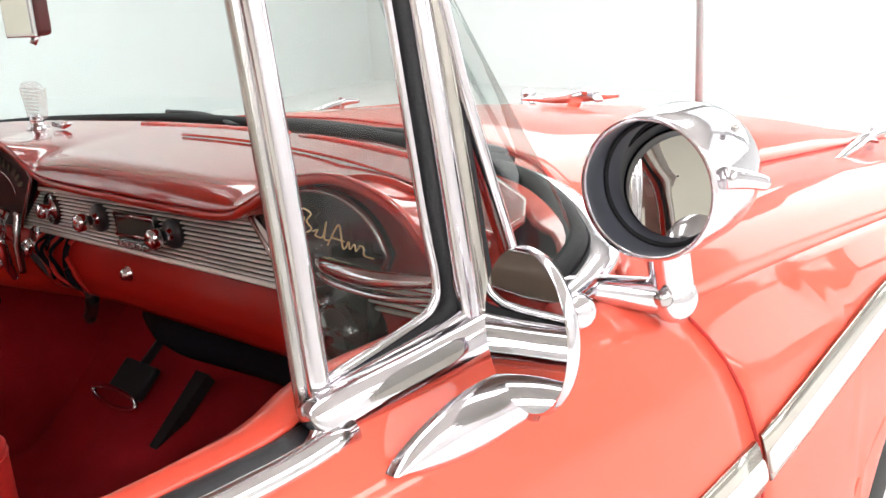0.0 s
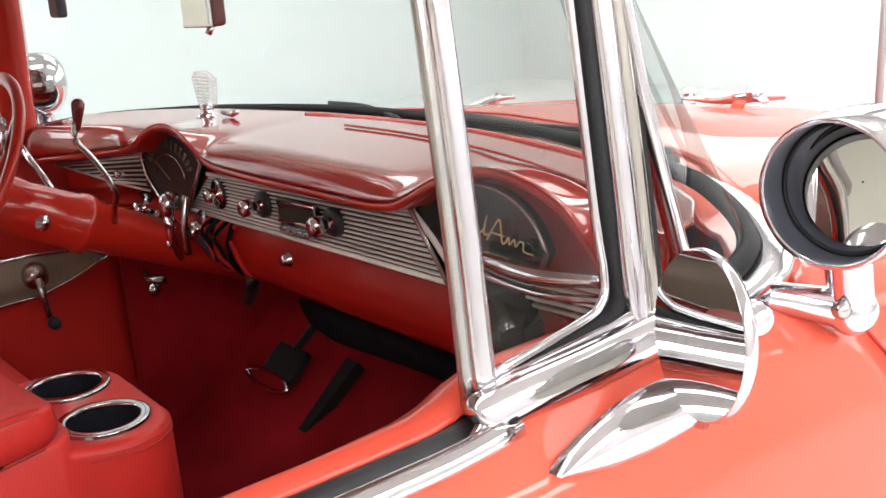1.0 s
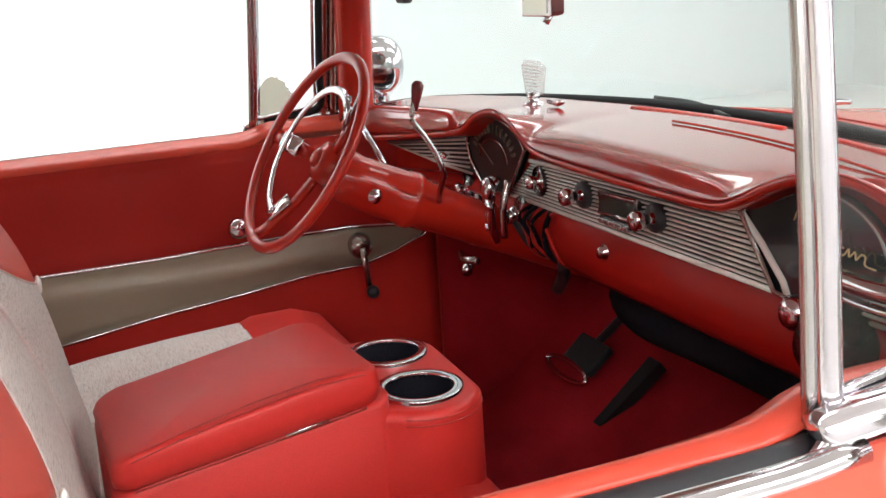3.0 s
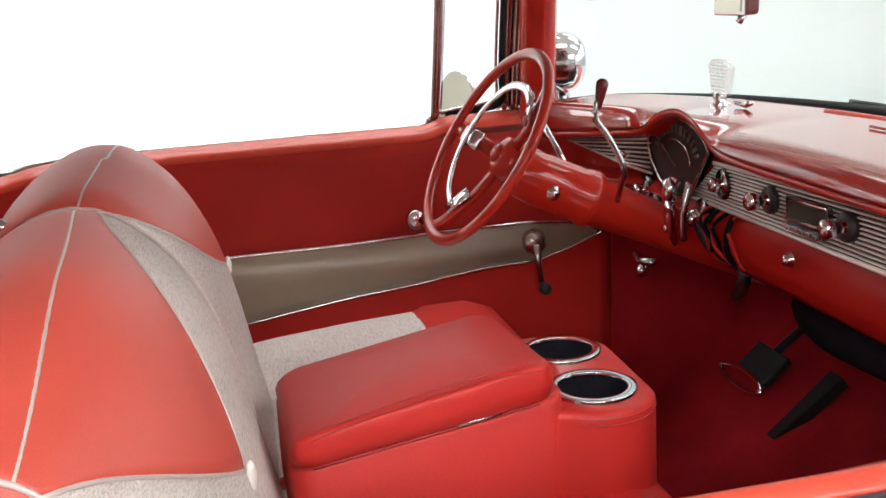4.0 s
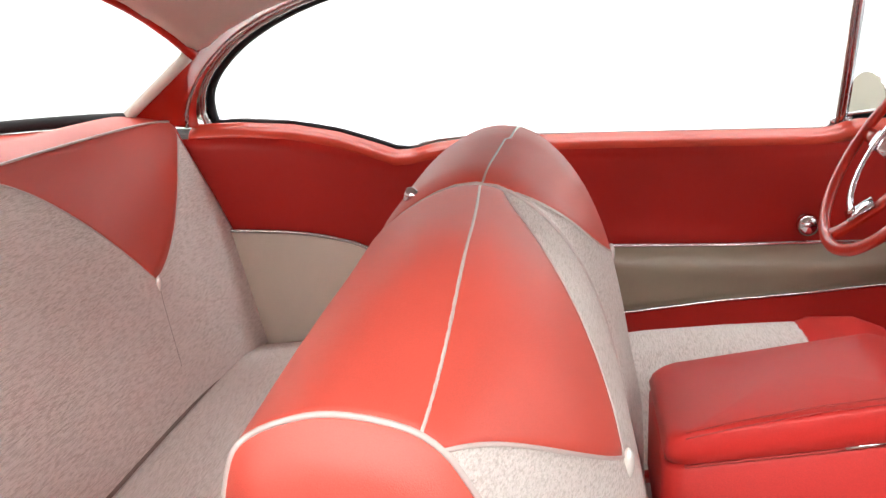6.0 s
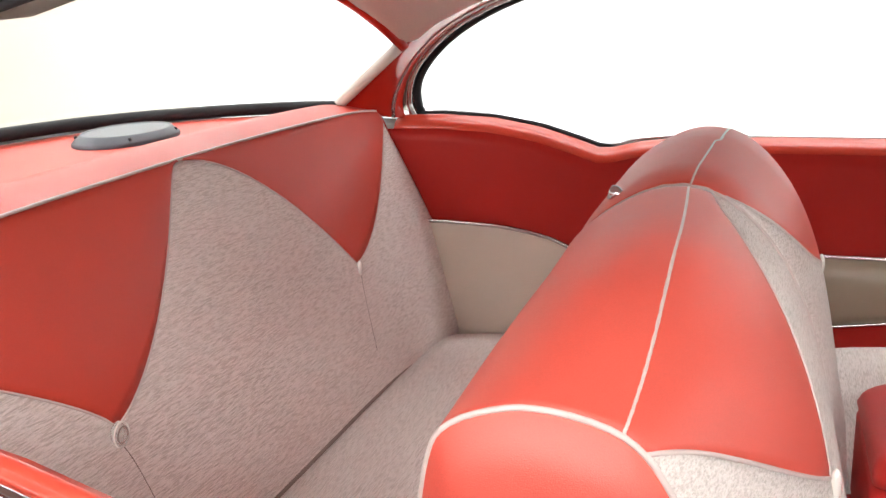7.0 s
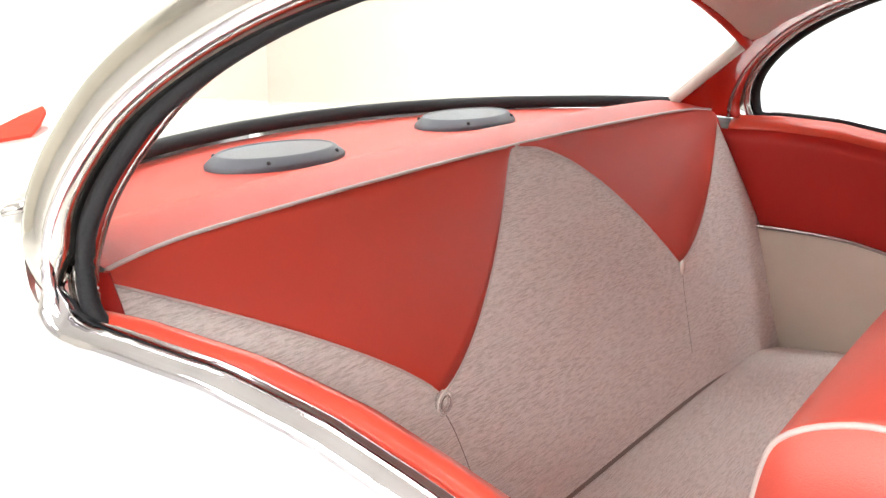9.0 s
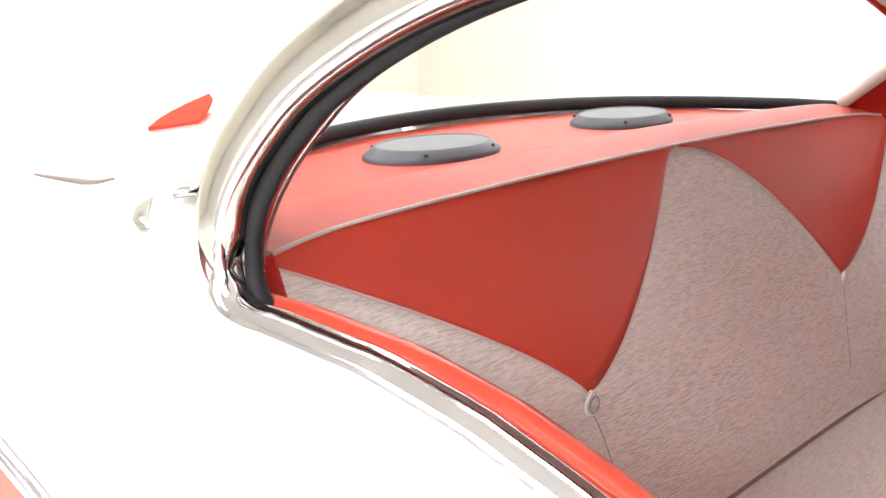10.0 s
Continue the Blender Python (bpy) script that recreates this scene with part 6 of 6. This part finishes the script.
def ornaments():
    for s in (1, -1):
        x, y, z = s * 0.70, 2.03, nose_z(0.70, 2.03)
        o = part("fender_ornament", tube(spline([(x, y - 0.13, z + 0.004), (x, y - 0.05, z + 0.014), (x, y + 0.03, z + 0.024), (x, y + 0.09, z + 0.020)], 20), lambda t: 0.003 + 0.008 * math.sin(min(1, t * 1.1) * 2.6) ** 1, 12), CHROME, car, "chrome jet ornament on the fender")
        part("wing", slab([(x - 0.024, y + 0.005, z + 0.016), (x, y + 0.035, z + 0.018), (x + 0.024, y + 0.005, z + 0.016), (x, y + 0.015, z + 0.016)], (0, 0, 0.005)), CHROME, o, smooth=False)
        part("tail_fin", slab([(x, y + 0.01, z + 0.025), (x, y + 0.028, z + 0.040), (x, y + 0.042, z + 0.025)], (0.004, 0, 0)), CHROME, o, smooth=False)
        part("ornament_foot", block((x, y + 0.02, z + 0.008), (0.008, 0.04, 0.022)), CHROME, o, smooth=False, bevel=0.004)
    # hood ornament: a winged jet on a coral fin, and its tail nozzle
    z = nose_z(0, 2.15)
    o = part("hood_ornament", tube(spline([(-0.16, 2.15, z + 0.012), (-0.06, 2.16, z + 0.016), (0.01, 2.19, z + 0.022), (0.05, 2.24, z + 0.018)], 24), lambda t: 0.003 + 0.011 * math.sin(min(1, t * 1.02) * 2.7), 12), CHROME, car, "chrome winged jet hood ornament")
    for k in (1, -1):
        part("wing", slab([(k * 0.006, 2.17, z + 0.020), (k * 0.075, 2.12, z + 0.018), (k * 0.082, 2.135, z + 0.018), (k * 0.012, 2.21, z + 0.022)], (0, 0, 0.006)), CHROME, o, smooth=False)
    part("cockpit", sphere((0.015, 2.17, z + 0.034), 0.012, (1.2, 1.4, 0.9)), CHROME, o)
    part("fin", slab([(0.0, 2.12, z + 0.016), (0.03, 2.12, z + 0.016), (0.024, 2.10, z - 0.012), (0.0, 2.09, z - 0.012)], (0, 0.012, 0.004)), CORAL, o, "coral fin", smooth=False)
    part("hood_nozzle", lathe([(0.001, 0.040), (0.013, 0.038), (0.020, 0.028), (0.014, 0.014), (0.024, 0.002), (0.026, 0.0)], (-0.18, 2.2, nose_z(0.18, 2.2)), (0, 0, 1), 16), CHROME, car, "small chrome hood fitting")
    # aerial
    part("aerial", tube([(0.655, 1.55, 0.97), (0.66, 1.55, 1.2), (0.668, 1.55, 1.65)], lambda t: 0.0058 - 0.002 * t, 8), AERIAL, car, "thin grey metal radio aerial")
    # wipers
    for s in (1, -1):
        w = part("wiper", tube(spline([(s * 0.30 - 0.1, 1.350, 1.036), (s * 0.30 + 0.05, 1.335, 1.040), (s * 0.30 + 0.22, 1.285, 1.036)], 16), 0.0045, 6), BLACK, car, "black windshield wiper")
    part("cowl_grille", band([(x, 1.38 - 0.12 * (x / 0.6) ** 2, 1.030 - 0.02 * abs(x)) for x in np.linspace(-0.45, 0.5, 30)], 0.045, 0.012, up=(0, 0, 1)), RUBBER, car, "black cowl vent grille")
    # inside mirror and visor clip
    mi = part("inside_mirror", block((-0.175, 0.992, 1.253), (0.066, 0.034, 0.066), (0, 0, 15)), mat("dark_red_back", (0.12, 0.02, 0.02), 0.3), car, "inside mirror hanging from the header", smooth=False, bevel=0.008)
    part("mirror_rim", block((-0.1704, 0.9747, 1.253), (0.066, 0.005, 0.066), (0, 0, 15)), CHROME, mi, "thin bright rim", smooth=False, bevel=0.002)
    part("mirror_face", block((-0.1697, 0.9722, 1.254), (0.056, 0.004, 0.056), (0, 0, 15)), MIRROR, mi, smooth=False)
    part("mirror_stem", tube([(-0.165, 1.0, 1.27), (-0.10, 1.04, 1.33), (-0.03, 1.05, 1.40)], 0.007, 8), CHROME, mi)
    part("mirror_lever", tube([(-0.150, 0.988, 1.222), (-0.150, 0.980, 1.210)], 0.006, 8), CHROME, mi)
    part("visor", block((-0.66, 0.93, 1.30), (0.05, 0.02, 0.12)), BLACK, car, smooth=False, bevel=0.006)


ornaments()


def wheels():
    first = None
    for x, y in ((0.80, 1.84), (-0.80, 1.84), (0.80, -1.06), (-0.80, -1.06)):
        w = part("wheel", lathe([(0.20, 0.09), (0.28, 0.10), (0.335, 0.085), (0.345, 0.05), (0.345, -0.05), (0.335, -0.085), (0.28, -0.10), (0.20, -0.09)], (x, y, 0.345), (1 if x > 0 else -1, 0, 0), 40), TYRE, car, "black tyre with chrome wheel cover")
        part("wheel_cover", lathe([(0.001, 0.10), (0.08, 0.098), (0.13, 0.08), (0.19, 0.09), (0.205, 0.075)], (x, y, 0.345), (1 if x > 0 else -1, 0, 0), 40), CHROME, w)


wheels()
